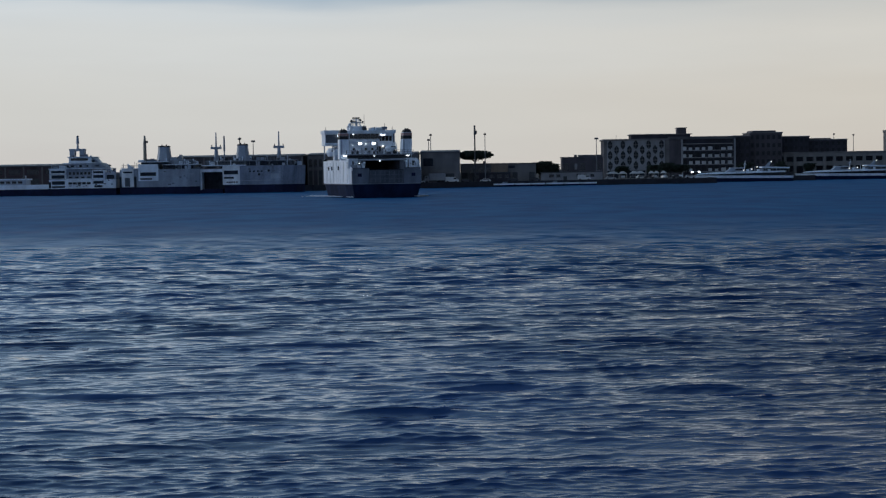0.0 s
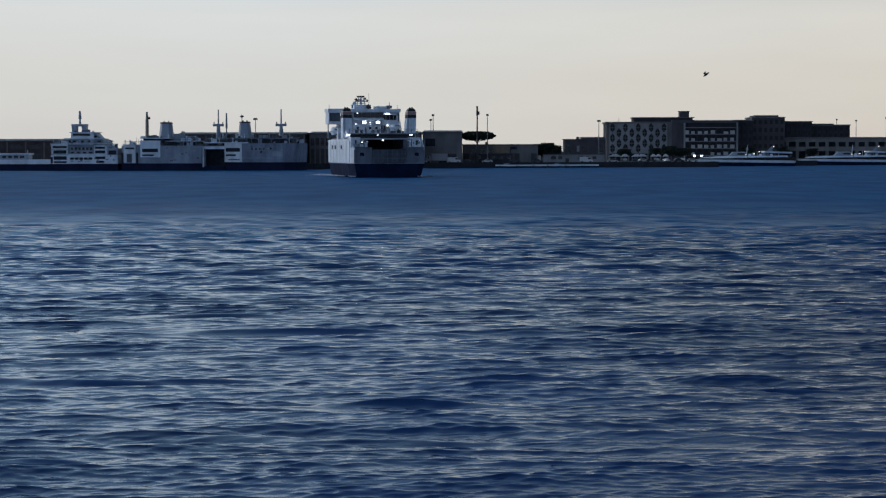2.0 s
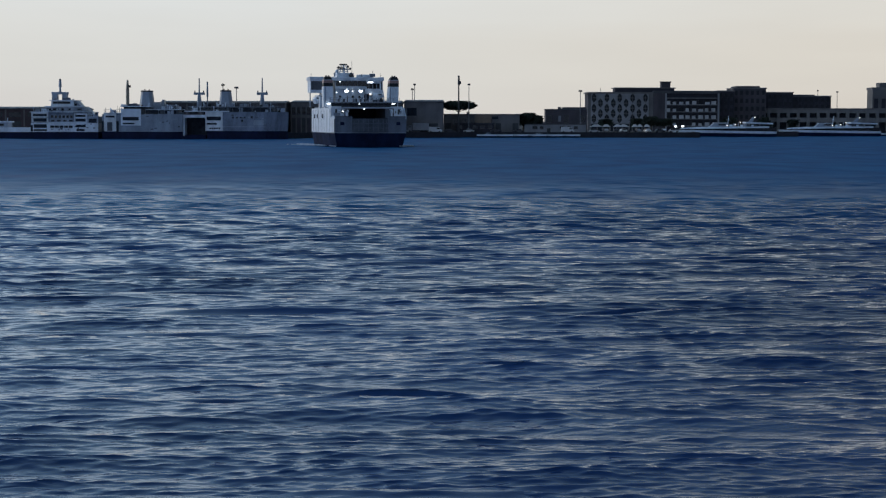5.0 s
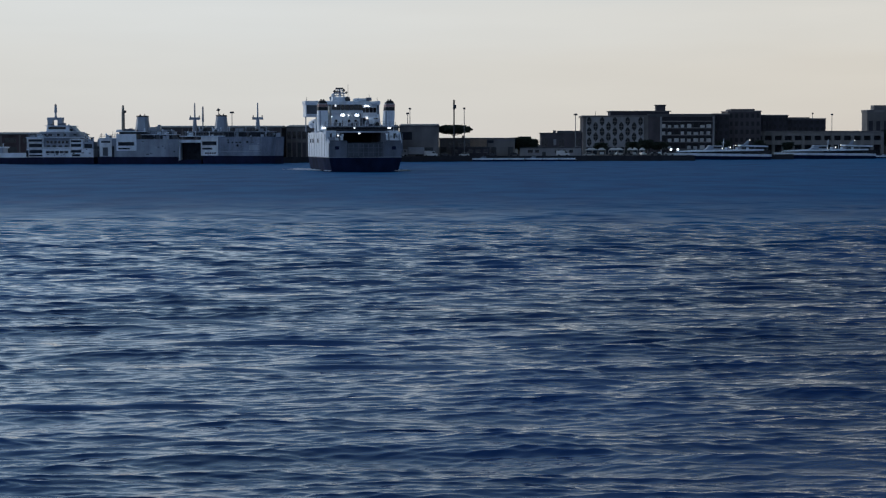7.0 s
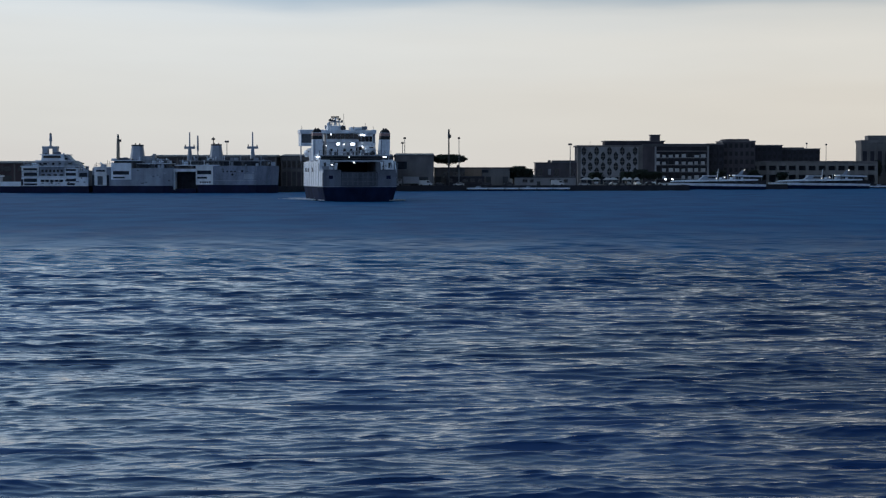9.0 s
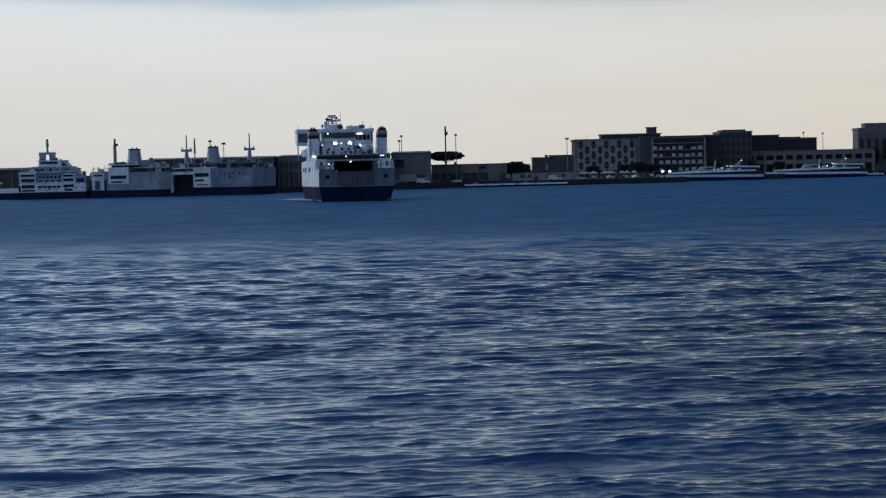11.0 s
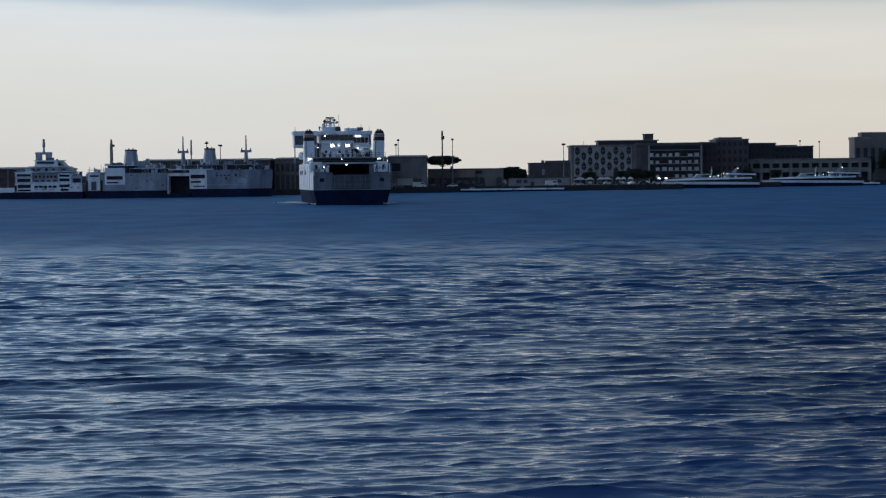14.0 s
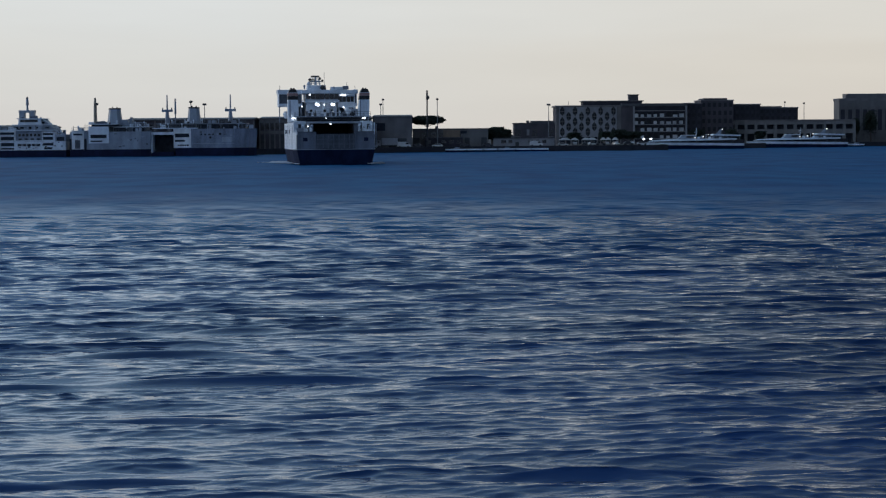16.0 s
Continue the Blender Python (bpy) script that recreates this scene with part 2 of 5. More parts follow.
BALCONY = mat("white_balcony_paint", (0.52, 0.52, 0.53), 0.8, vary=0.3, scale=0.3, streak=2.0)
ARCADE = mat("pale_warm_plaster", (0.235, 0.225, 0.218), 0.9, vary=0.3, scale=0.2, streak=2.0)
OCHRE = mat("faded_ochre_plaster", (0.27, 0.20, 0.15), 0.9, vary=0.3, scale=0.3, streak=2.0)
STEEL = mat("weathered_steel", (0.20, 0.21, 0.22), 0.5, 0.4, vary=0.3)
DARKSTEEL = mat("dark_steel", (0.06, 0.062, 0.066), 0.55, 0.3, vary=0.3)
CONCRETE = mat("stained_concrete", (0.185, 0.172, 0.172), 0.85, vary=0.3, scale=0.25, streak=2.0)
QUAYSTONE = mat("dark_wet_quay_stone", (0.022, 0.022, 0.030), 0.75, vary=0.4, scale=0.4)
PLASTER = mat("ochre_grey_plaster", (0.175, 0.165, 0.162), 0.9, vary=0.3, scale=0.2, streak=2.0)
PALEGREY = mat("pale_grey_ship_paint", (0.285, 0.325, 0.385), 0.5, vary=0.3, scale=0.4, streak=3.0)
PLASTER_PALE = mat("pale_grey_plaster", (0.31, 0.31, 0.325), 0.9, vary=0.25, scale=0.2, streak=2.0)
PLASTER_DARK = mat("dark_brown_plaster", (0.046, 0.043, 0.056), 0.9, vary=0.3, scale=0.2, streak=2.0)
BRICKRED = mat("weathered_brown_cladding", (0.090, 0.078, 0.088), 0.85, vary=0.3, scale=0.3, streak=2.0)
ROOFING = mat("grey_sheet_roofing", (0.085, 0.085, 0.095), 0.6, vary=0.3, scale=0.3)
ASPHALT = mat("asphalt", (0.05, 0.05, 0.05), 0.9, vary=0.3, scale=0.1)
LEAF = mat("dark_pine_needles", (0.022, 0.032, 0.018), 0.85, vary=0.5, scale=0.8)
BARK = mat("brown_bark", (0.10, 0.075, 0.055), 0.9, vary=0.4, scale=2.0)
CARPAINT = [mat("white_car_paint", (0.70, 0.70, 0.70), 0.3, vary=0.1), mat("silver_car_paint", (0.42, 0.43, 0.45), 0.3, 0.3, vary=0.1),
            mat("dark_car_paint", (0.04, 0.045, 0.06), 0.3, vary=0.2)]
RUBBER = mat("black_rubber", (0.02, 0.02, 0.02), 0.9)
CANVAS = mat("white_canvas", (0.58, 0.57, 0.55), 0.85, vary=0.2)
LAMP_WHITE = glow_mat("floodlight_glow", (0.86, 0.93, 1.0), 8)
LAMP_SMALL = glow_mat("deck_light_glow", (0.86, 0.93, 1.0), 3)
LAMP_DIM = glow_mat("cabin_light_glow", (1.0, 0.93, 0.82), 1.6)


# ---- mesh helpers ----
def box(bm, x0, x1, y0, y1, z0, z1, taper=0.0):
    v = [bm.verts.new(p) for p in ((x0, y0, z0), (x1, y0, z0), (x1, y1, z0), (x0, y1, z0),
                                   (x0 + taper, y0 + taper, z1), (x1 - taper, y0 + taper, z1), (x1 - taper, y1 - taper, z1), (x0 + taper, y1 - taper, z1))]
    for f in ((0, 3, 2, 1), (4, 5, 6, 7), (0, 1, 5, 4), (1, 2, 6, 5), (2, 3, 7, 6), (3, 0, 4, 7)):
        bm.faces.new([v[i] for i in f])
    return bm


def loft(bm, rings, caps=True):
    """Closed outlines of equal length, joined one after the other."""
    vs = [[bm.verts.new(p) for p in ring] for ring in rings]
    n = len(vs[0])
    for a, b in zip(vs, vs[1:]):
        for i in range(n):
            bm.faces.new((a[i], a[(i + 1) % n], b[(i + 1) % n], b[i]))
    if caps:
        bm.faces.new(vs[0][::-1])
        bm.faces.new(vs[-1])
    return bm


def prism(bm, outline, z0, z1, grow=1.0):
    cx = sum(p[0] for p in outline) / len(outline)
    cy = sum(p[1] for p in outline) / len(outline)
    return loft(bm, [[(x, y, z0) for x, y in outline], [(cx + (x - cx) * grow, cy + (y - cy) * grow, z1) for x, y in outline]])


def rod(bm, a, b, r0, r1=None, n=8):
    a, b = Vector(a), Vector(b)
    r1 = r0 if r1 is None else r1
    q = (b - a).to_track_quat("Z", "Y")
    ring = [Vector((math.cos(6.28318 * i / n), math.sin(6.28318 * i / n), 0)) for i in range(n)]
    return loft(bm, [[a + q @ (p * r0) for p in ring], [b + q @ (p * r1) for p in ring]])


def blob(bm, c, r, squash=1.0, jitter=0.25, detail=1):
    got = bmesh.ops.create_icosphere(bm, subdivisions=detail, radius=1.0)
    for v in got["verts"]:
        k = 1 + random.uniform(-jitter, jitter)
        v.co = Vector((c[0] + v.co.x * r * k, c[1] + v.co.y * r * k, c[2] + v.co.z * r * k * squash))
    return bm


def solid(name, bm, material, soft=0.0):
    if soft:
        bmesh.ops.bevel(bm, geom=bm.edges[:], offset=soft, segments=1, affect="EDGES", clamp_overlap=True)
    bmesh.ops.recalc_face_normals(bm, faces=bm.faces[:])
    me = bpy.data.meshes.new(name)
    bm.to_mesh(me)
    bm.free()
    me.materials.append(material)
    return new(name, me)


def part(name, bm, material, parent, label="", soft=0.0):
    ob = solid(name, bm, material, soft)
    ob.parent = parent
    if label:
        tagged(ob, label)
    return ob


def again(ob, x, y, z):
    """The same piece at another place of its thing, on the same mesh."""
    o = new(ob.name.split(".")[0], ob.data)
    o.parent, o.location = ob.parent, (x, y, z)
    for k in ("label",):
        if k in ob:
            o[k] = ob[k]
    return o


def thing(name, m, label, category, group="", kind=""):
    ob = new(name)
    ob.matrix_world = m
    return tagged(ob, label, category, group, kind)


N = bmesh.new


# ---- water ----
def sheet_mesh(name, xs, ys, zs, material):
    """A grid of rows and columns as one smooth mesh."""
    nr, nc = zs.shape
    me = bpy.data.meshes.new(name)
    co = np.stack([xs, ys, zs], -1).reshape(-1, 3).astype(np.float32)
    idx = np.arange(nr * nc).reshape(nr, nc)
    quads = np.stack([idx[:-1, :-1], idx[:-1, 1:], idx[1:, 1:], idx[1:, :-1]], -1).reshape(-1, 4)
    me.vertices.add(len(co))
    me.vertices.foreach_set("co", co.ravel())
    me.loops.add(quads.size)
    me.loops.foreach_set("vertex_index", quads.ravel().astype(np.int32))
    me.polygons.add(len(quads))
    me.polygons.foreach_set("loop_start", (np.arange(len(quads)) * 4).astype(np.int32))
    me.polygons.foreach_set("use_smooth", np.ones(len(quads), dtype=bool))
    me.materials.append(material)
    me.update()
    me.validate()
    return new(name, me)


def wave_field(x, y, seed, shortest, longest, count, slope, spread, turn, step):
    """Heights and sideways pull of many short-crested waves; waves too short for the grid's step fade out."""
    rng = np.random.default_rng(seed)
    z, dx, dy, steep = np.zeros_like(x), np.zeros_like(x), np.zeros_like(x), 0
    for i in range(count):
        lam = shortest * ((longest / shortest) ** rng.random())
        k = 2 * math.pi / lam
        a = rng.normal(-math.pi / 2 + turn, spread)
        tilt = np.clip((lam / step - 2.2) / 2.0, 0, 1) * slope * rng.uniform(0.6, 1.3)
        steep = steep + tilt ** 2 / 2
        amp = (tilt / k).astype(np.float32)
        ph = np.float32(k * math.cos(a)) * x + np.float32(k * math.sin(a)) * y + np.float32(rng.uniform(0, 6.28))
        z += amp * np.cos(ph)
        pull = np.float32(1.6) * amp * np.sin(ph)
        dx -= np.float32(math.cos(a)) * pull
        dy -= np.float32(math.sin(a)) * pull
    return z, dx, dy, steep


def patches(x, y, seed, size):
    """Uneven patches of about that size, drawn out along the crests, about 0 and mostly within -2 to 2."""
    rng = np.random.default_rng(seed)
    p = np.zeros_like(x)
    for i in range(14):
        k, a = 2 * math.pi / (size * rng.uniform(0.6, 2.0)), rng.uniform(0, 6.28)
        p += np.sin(np.float32(k * math.cos(a) * 0.4) * x + np.float32(k * math.sin(a)) * y + np.float32(rng.uniform(0, 6.28)))
    return p / math.sqrt(7)


def wave_sheet(seed, first, near_step, far_step, columns, bands):
    """A field of wind waves from the shore out to 330 m, sinking under the open water at its rims."""
    ys = [first]
    while ys[-1] < 330:
        ys.append(ys[-1] + max(near_step, min(ys[-1], 150) * far_step, ys[-1] * 0.0032 - 0.27))
    ys = np.array(ys, dtype=np.float32)[:, None]
    s = np.linspace(-1, 1, columns, dtype=np.float32)[None, :]
    half = 5.0 + 0.275 * ys
    step = np.maximum(np.gradient(ys, axis=0), 0.6 * half * 2 / columns)
    x, y = s * half, ys + 0 * s
    # livelier and calmer water, in small and in large patches
    gust = np.clip(1.0 + 0.14 * patches(x, y, seed + 50, 2.6) + 0.10 * patches(x, y, seed + 60, 14.0), 0.4, 1.6)
    far = np.clip((250 - ys) / 140, 0.12, 1)
    z, dx, dy, steep = 0, 0, 0, 0
    for i, (short, long, count, slope, spread, turn, lively) in enumerate(bands[1:]):
        a, b, c, tilt = wave_field(x, y, seed + i, short, long, count, slope, spread, turn, step)
        gain = 1 - lively + lively * gust
        z, dx, dy, steep = z + a * gain, dx + b * gain, dy + c * gain, steep + tilt
    # the wind waves keep the same steepness all the way out, and ride on the long ones
    even = np.clip(STEEPNESS / np.sqrt(steep), 0.5, 2.0) * np.clip(0.95 + (ys - 45) / 350, 0.93, 1.2)
    a, b, c, tilt = wave_field(x, y, seed + 9, *bands[0][:6], step)
    long = np.clip((190 - ys) / 110, 0.35, 1)
    z, dx, dy = (z * even + a * long) * far, (dx * even + b * long) * far, (dy * even + c * long) * far
    rim = np.clip((ys - first) / 2, 0, 1) * np.clip((330 - ys) / 60, 0, 1) * np.clip((1 - np.abs(s)) / 0.03, 0, 1)
    z = z * np.clip(rim * 2, 0, 1) - 0.6 * (1 - np.clip(rim * 1.3, 0, 1)) ** 2
    return sheet_mesh("water", x + dx, y + dy, z, WATER_NEAR)


def far_sheet(seed):
    """Lower waves of the middle harbour, 90 m off and on to the quays."""
    ys = [90.0]
    while ys[-1] < 900:
        ys.append(ys[-1] + max(0.5, ys[-1] * 0.0055))
    ys = np.array(ys, dtype=np.float32)[:, None]
    s = np.linspace(-1, 1, 220, dtype=np.float32)[None, :]
    x, y = s * (50 + 0.27 * ys), ys + 0 * s
    z, dx, dy, tilt = wave_field(x, y, seed, 1.8, 5.5, 60, 0.017, 0.30, 0.10, np.float32(0.1))
    rim = np.clip((ys - 90) / 15, 0, 1) * np.clip((900 - ys) / 15, 0, 1) * np.clip((1 - np.abs(s)) / 0.04, 0, 1)
    return sheet_mesh("water", x + dx, y + dy, z * rim - 0.7 * (1 - rim), WATER_FAR)


# shortest and longest wave, how many, slope of each, spread and turn of their heading, how far gusts rule them
WIND_SEA = [(2.8, 7.5, 18, 0.021, 0.22, 0.12, 0.0), (1.3, 2.6, 24, 0.025, 0.10, 0.24, 0.1), (1.1, 2.2, 24, 0.022, 0.10, -0.14, 0.1),
            (0.36, 0.80, 70, 0.022, 0.24, 0.05, 0.8), (0.16, 0.36, 80, 0.017, 0.28, 0.06, 1.0)]
SLOW_SEA = [(2.8, 7.5, 18, 0.021, 0.22, 0.14, 0.0), (1.3, 2.6, 24, 0.025, 0.10, -0.18, 0.1), (1.1, 2.2, 24, 0.022, 0.10, 0.20, 0.1),
            (0.36, 0.80, 70, 0.026, 0.24, 0.04, 0.8)]
STEEPNESS = 0.176
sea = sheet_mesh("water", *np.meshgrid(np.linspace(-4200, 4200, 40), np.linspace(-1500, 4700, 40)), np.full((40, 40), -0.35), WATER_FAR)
tagged(sea, "calm dark blue harbour water reaching to the horizon", "water", kind="structure")
waves_a = tagged(wave_sheet(11, 21.0, 0.035, 0.0014, 680, WIND_SEA), "choppy blue sea waves with pale sky glints", "water", kind="structure")
waves_b = tagged(wave_sheet(23, 18.0, 0.080, 0.0036, 330, SLOW_SEA), "choppy blue sea waves with pale sky glints", "water", kind="structure")
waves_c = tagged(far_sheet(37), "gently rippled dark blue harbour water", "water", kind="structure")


# ---- quay and land ----
def build_ground():
    edge = [(-3000, 690), (-215, 668), (-118, 668), (-62, 672), (-50, 700), (-20, 712), (15, 729), (52, 735), (94, 742),
            (99, 806), (146, 812), (151, 852), (240, 884), (3000, 980)]
    bm = N()
    top = [bm.verts.new((x, y, 1.7)) for x, y in edge]
    low = [bm.verts.new((x, y + 0.05, -2)) for x, y in edge]
    back = [bm.verts.new((x, 4800, 1.7)) for x, y in edge]
    for i in range(len(edge) - 1):
        bm.faces.new((top[i], top[i + 1], back[i + 1], back[i]))
        bm.faces.new((low[i], low[i + 1], top[i + 1], top[i]))
    g = solid("ground", bm, ASPHALT)
    tagged(g, "dark asphalt harbour ground behind the quay", "ground", kind="structure")
    # stone coping along the edge
    bm = N()
    for (x0, y0), (x1, y1) in zip(edge[1:-2], edge[2:-1]):
        d = Vector((x1 - x0, y1 - y0, 0))
        n = Vector((-d.y, d.x, 0)).normalized()
        p, q = Vector((x0, y0, 0)) - n * 0.25, Vector((x1, y1, 0)) - n * 0.25
        ring = [(p, -1.5), (q, -1.5), (q + n * 1.4, -1.5), (p + n * 1.4, -1.5)]
        loft(bm, [[(v.x, v.y, z) for v, z in ring], [(v.x, v.y, 1.95) for v, z in ring]])
    tagged(solid("quay_wall", bm, QUAYSTONE), "dark wet stone quay wall with raised coping", "quay", kind="structure")


build_ground()


# ---- the moving ferry: x across, y from bow to stern, z up from the waterline ----
def outline(front, half, body, stern, end, y0=0.0):
    return [(-front, y0), (front, y0), (half, y0 + 6), (half, body), (stern, end), (-stern, end), (-half, body), (-half, y0 + 6)]


def build_ferry():
    f = thing("ferry", pose(-23, 440, 0), "white car ferry with lit floodlights and dark hull bottom under way", "ferry")
    # hull
    hull = part("hull", loft(N(), [[(x, y, -1.6) for x, y in outline(7.7, 8.4, 35, 5.5, 50, 1.6)],
                                   [(x, y, 0.2) for x, y in outline(8.1, 8.95, 36, 6.2, 52, 0.8)],
                                   [(x, y, 3.3) for x, y in outline(8.85, 9.5, 36.5, 6.8, 54, 0)]]), NAVY, f, "dark navy lower hull")
    part("hull_band", loft(N(), [[(x, y, z) for x, y in outline(8.9, 9.55, 36.5, 6.85, 54.05, -0.06)] for z in (3.28, 3.40)]), PALEGREY, hull)
    o = outline(8.85, 9.4, 36.5, 6.8, 54, 0.0)
    upper = part("upper_hull", loft(N(), [[(x, y, 3.42) for x, y in o], [(x, y, 6.7) for x, y in o]]), SLATE, f, "grey upper hull front")
    # pale side plating
    for s in (-1, 1):
        ys = [0.4, 6, 36.5, 53]
        xs = [8.92, 9.55, 9.55, 7.2]
        bm = N()
        for i in range(3):
            a, b = (s * xs[i], ys[i]), (s * xs[i + 1], ys[i + 1])
            w = -s * 0.3
            loft(bm, [[(a[0], a[1], 3.44), (b[0], b[1], 3.44), (b[0] + w, b[1], 3.44), (a[0] + w, a[1], 3.44)],
                      [(a[0], a[1], 7.2 if i == 0 else 9.4), (b[0], b[1], 9.4), (b[0] + w, b[1], 9.4), (a[0] + w, a[1], 7.2 if i == 0 else 9.4)]])
        side = part("side_plating", bm, WHITE, f, "white painted side plating")
        rib = None
        for y in (3, 8, 13, 18, 23, 28, 33):
            if rib is None:
                rib = part("side_rib", box(N(), s * 9.55 - 0.05, s * 9.55 + 0.05, -0.12, 0.12, 3.6, 9.0), PALEGREY, side)
                rib.location = (0, y, 0)
            else:
                again(rib, 0, y, 0)
        port = None
        for y in (15.5, 25.5, 30.5):
            if port is None:
                port = part("side_window", box(N(), s * 9.58 - 0.05, s * 9.58 + 0.05, -0.9, 0.9, 6.9, 7.9), GLASS, side)
                port.location = (0, y, 0)
            else:
                again(port, 0, y, 0)
    for y, z0, z1 in ((2.0, 7.3, 9.6), (12, 9.4, 11.0), (22, 9.4, 12.4)):
        part("side_locker", box(N(), -9.4, -8.4, y, y + 2.2, z0 - 0.1, z1), WHITE, f, soft=0.05)
    # bow ramp door with ribs
    ramp = part("bow_ramp", box(N(), -4.5, 4.3, -0.28, 0.1, 3.5, 6.75), RAMPGREY, f, "dark grey ribbed bow ramp", 0.06)
    rb = part("ramp_rib", box(N(), -0.09, 0.09, -0.36, -0.26, 3.6, 6.6), SLATE, ramp)
    rb.location = (-4.1, 0, 0)
    for x in (-2.9, -1.7, -0.5, 0.7, 1.9, 3.1, 4.0):
        again(rb, x, 0, 0)
    for z in (4.5, 5.6):
        part("ramp_bar", box(N(), -4.4, 4.2, -0.34, -0.27, z, z + 0.10), SLATE, ramp)
    for x in (-6.9, 6.9):
        part("anchor_pocket", box(N(), x - 0.5, x + 0.5, -0.06, 0.3, 5.2, 6.0), BLACK, f)
    for x0, x1 in ((-8.7, -4.6), (4.4, 8.7)):
        part("bulwark_rim", box(N(), x0, x1, -0.05, 0.6, 7.3, 7.4), SHADE, f)
    for x in (-4.62, 4.42):
        part("ramp_frame", box(N(), x - 0.12, x + 0.12, -0.34, 0.1, 3.5, 7.3), SLATE, f)
    # car deck between wings, roofed by the portal beam; its shade is in the dark colour
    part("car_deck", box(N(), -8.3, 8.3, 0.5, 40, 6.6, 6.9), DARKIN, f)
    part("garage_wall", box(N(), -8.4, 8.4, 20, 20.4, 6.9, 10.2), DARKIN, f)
    for s, x0, x1 in ((-1, -8.7, -4.7), (1, 4.6, 8.7)):
        part("wing_wall", box(N(), x0, x1, 5.5, 40, 6.9, 9.3), SLATE, f)
        wing_front = part("bow_bulwark", box(N(), x0 + 0.1, x1, 0.15, 0.5, 6.7, 7.3), SLATE, f)
        base = part("tower_base", box(N(), *((-9.0, -6.5) if s < 0 else (6.4, 8.75)), 4.5, 12, 7.35, 9.8), WHITE, f, "white plated base of the funnel tower", 0.05)
        part("base_door", box(N(), s * 7.9 - 0.35, s * 7.9 + 0.35, 4.44, 4.7, 7.4, 9.1), DARKSTEEL, base)
        part("winch", box(N(), (x0 + x1) / 2 - 0.9, (x0 + x1) / 2 + 0.7, 2.2, 4.0, 6.9, 8.1, 0.25), WHITE, f, "pale deck winch")
        part("fairlead", rod(N(), ((x0 + x1) / 2 + 1.2, 2.5, 6.9), ((x0 + x1) / 2 + 1.2, 2.5, 8.4), 0.22), WHITE, f)
        part("hatch_frame", box(N(), s * 8.45 - 0.15, s * 8.45 + 0.15, 2.2, 5.4, 6.9, 9.6), WHITE, f)
        part("hatch_beam", box(N(), min(s * 5.6, s * 8.45), max(s * 5.6, s * 8.45), 4.9, 5.3, 8.9, 9.2), WHITE, f)
    part("portal_beam", box(N(), -8.6, 8.5, 4.8, 6.2, 9.25, 9.6), GREYP, f, soft=0.05)
    part("boat_deck", box(N(), -8.9, 8.9, 6.2, 36, 9.35, 9.7), GREYP, f)
    # shadow under the deck edge, painted as a dark house front
    part("deck_house", box(N(), -8.2, 8.2, 9, 35, 9.7, 10.7), DARKIN, f, "deck house front coloured dark as in shade")
    part("upper_deck", box(N(), -8.9, 8.9, 8, 36, 10.75, 10.95), GREYP, f)
    # rails round the upper deck
    rail = N()
    for z in (11.45, 11.95):
        rod(rail, (-8.7, 8.1, z), (8.7, 8.1, z), 0.03, n=5)
    for i in range(13):
        x = -8.7 + i * 1.45
        rod(rail, (x, 8.1, 11.0), (x, 8.1, 11.95), 0.05, n=5)
    part("railing", rail, DARKSTEEL, f)
    rail = N()
    for z in (10.1, 10.5):
        rod(rail, (-8.8, 6.3, z), (8.8, 6.3, z), 0.05, n=5)
    for i in range(13):
        rod(rail, (-8.8 + i * 1.466, 6.3, 9.7), (-8.8 + i * 1.466, 6.3, 10.5), 0.05, n=5)
    part("railing", rail, DARKSTEEL, f)
    # funnel towers
    for x, lean in ((-8.95, -0.05), (7.3, 0.35)):
        square = ((-1, -1), (1, -1), (1, 1), (-1, 1))

        def tower_ring(z, w, w2):
            return [(x + lean * (z - 9.7) / 7 + a * w, 11 + b * w2, z) for a, b in square]

        tower = part("funnel_tower", loft(N(), [tower_ring(*q) for q in ((9.7, 1.2, 1.6), (13.5, 1.2, 1.6), (15.7, 1.08, 1.5), (16.4, 1.08, 1.5))]), WHITE, f, "white funnel tower with dark top")
        part("funnel_band", loft(N(), [tower_ring(14.75, 1.16, 1.58), tower_ring(15.6, 1.13, 1.55)]), SOOT, tower, "black funnel band")
        part("funnel_stripe", loft(N(), [tower_ring(15.62, 1.12, 1.54), tower_ring(16.3, 1.12, 1.54)]), RUSTRED, tower, "faded red funnel stripe")
        part("funnel_top", loft(N(), [tower_ring(16.35, 1.0, 1.4), tower_ring(16.75, 0.92, 1.3), tower_ring(17.2, 0.62, 1.0)]), SOOT, tower, "soot-black funnel top")
        for k in (-0.35, 0.35):
            part("exhaust_pipe", rod(N(), (x + lean + k, 11, 17.0), (x + lean + k * 0.8, 11.2, 17.45), 0.2), SOOT, tower)
        part("tower_ladder", box(N(), x - 0.9, x - 0.6, 9.28, 9.42, 10.8, 14.6), GREYP, tower)
        part("tower_light", box(N(), x - 0.45, x + 0.45, 8.72, 8.92, 10.36, 10.62), LAMP_SMALL, tower, "lit white deck light")
    # bridge block
    block = part("bridge_block", box(N(), -5.0, 2.3, 24, 38, 11.0, 15.0), WHITE, f, "white bridge superstructure front", 0.05)
    for x in (-3.9, -0.6, 1.1):
        part("cabin_window", box(N(), x - 0.3, x + 0.3, 23.93, 24.2, 12.0, 12.7), GLASS, block)
    part("block_pillar", box(N(), -1.95, -1.75, 23.85, 24.1, 11.0, 13.3), WHITE, block)
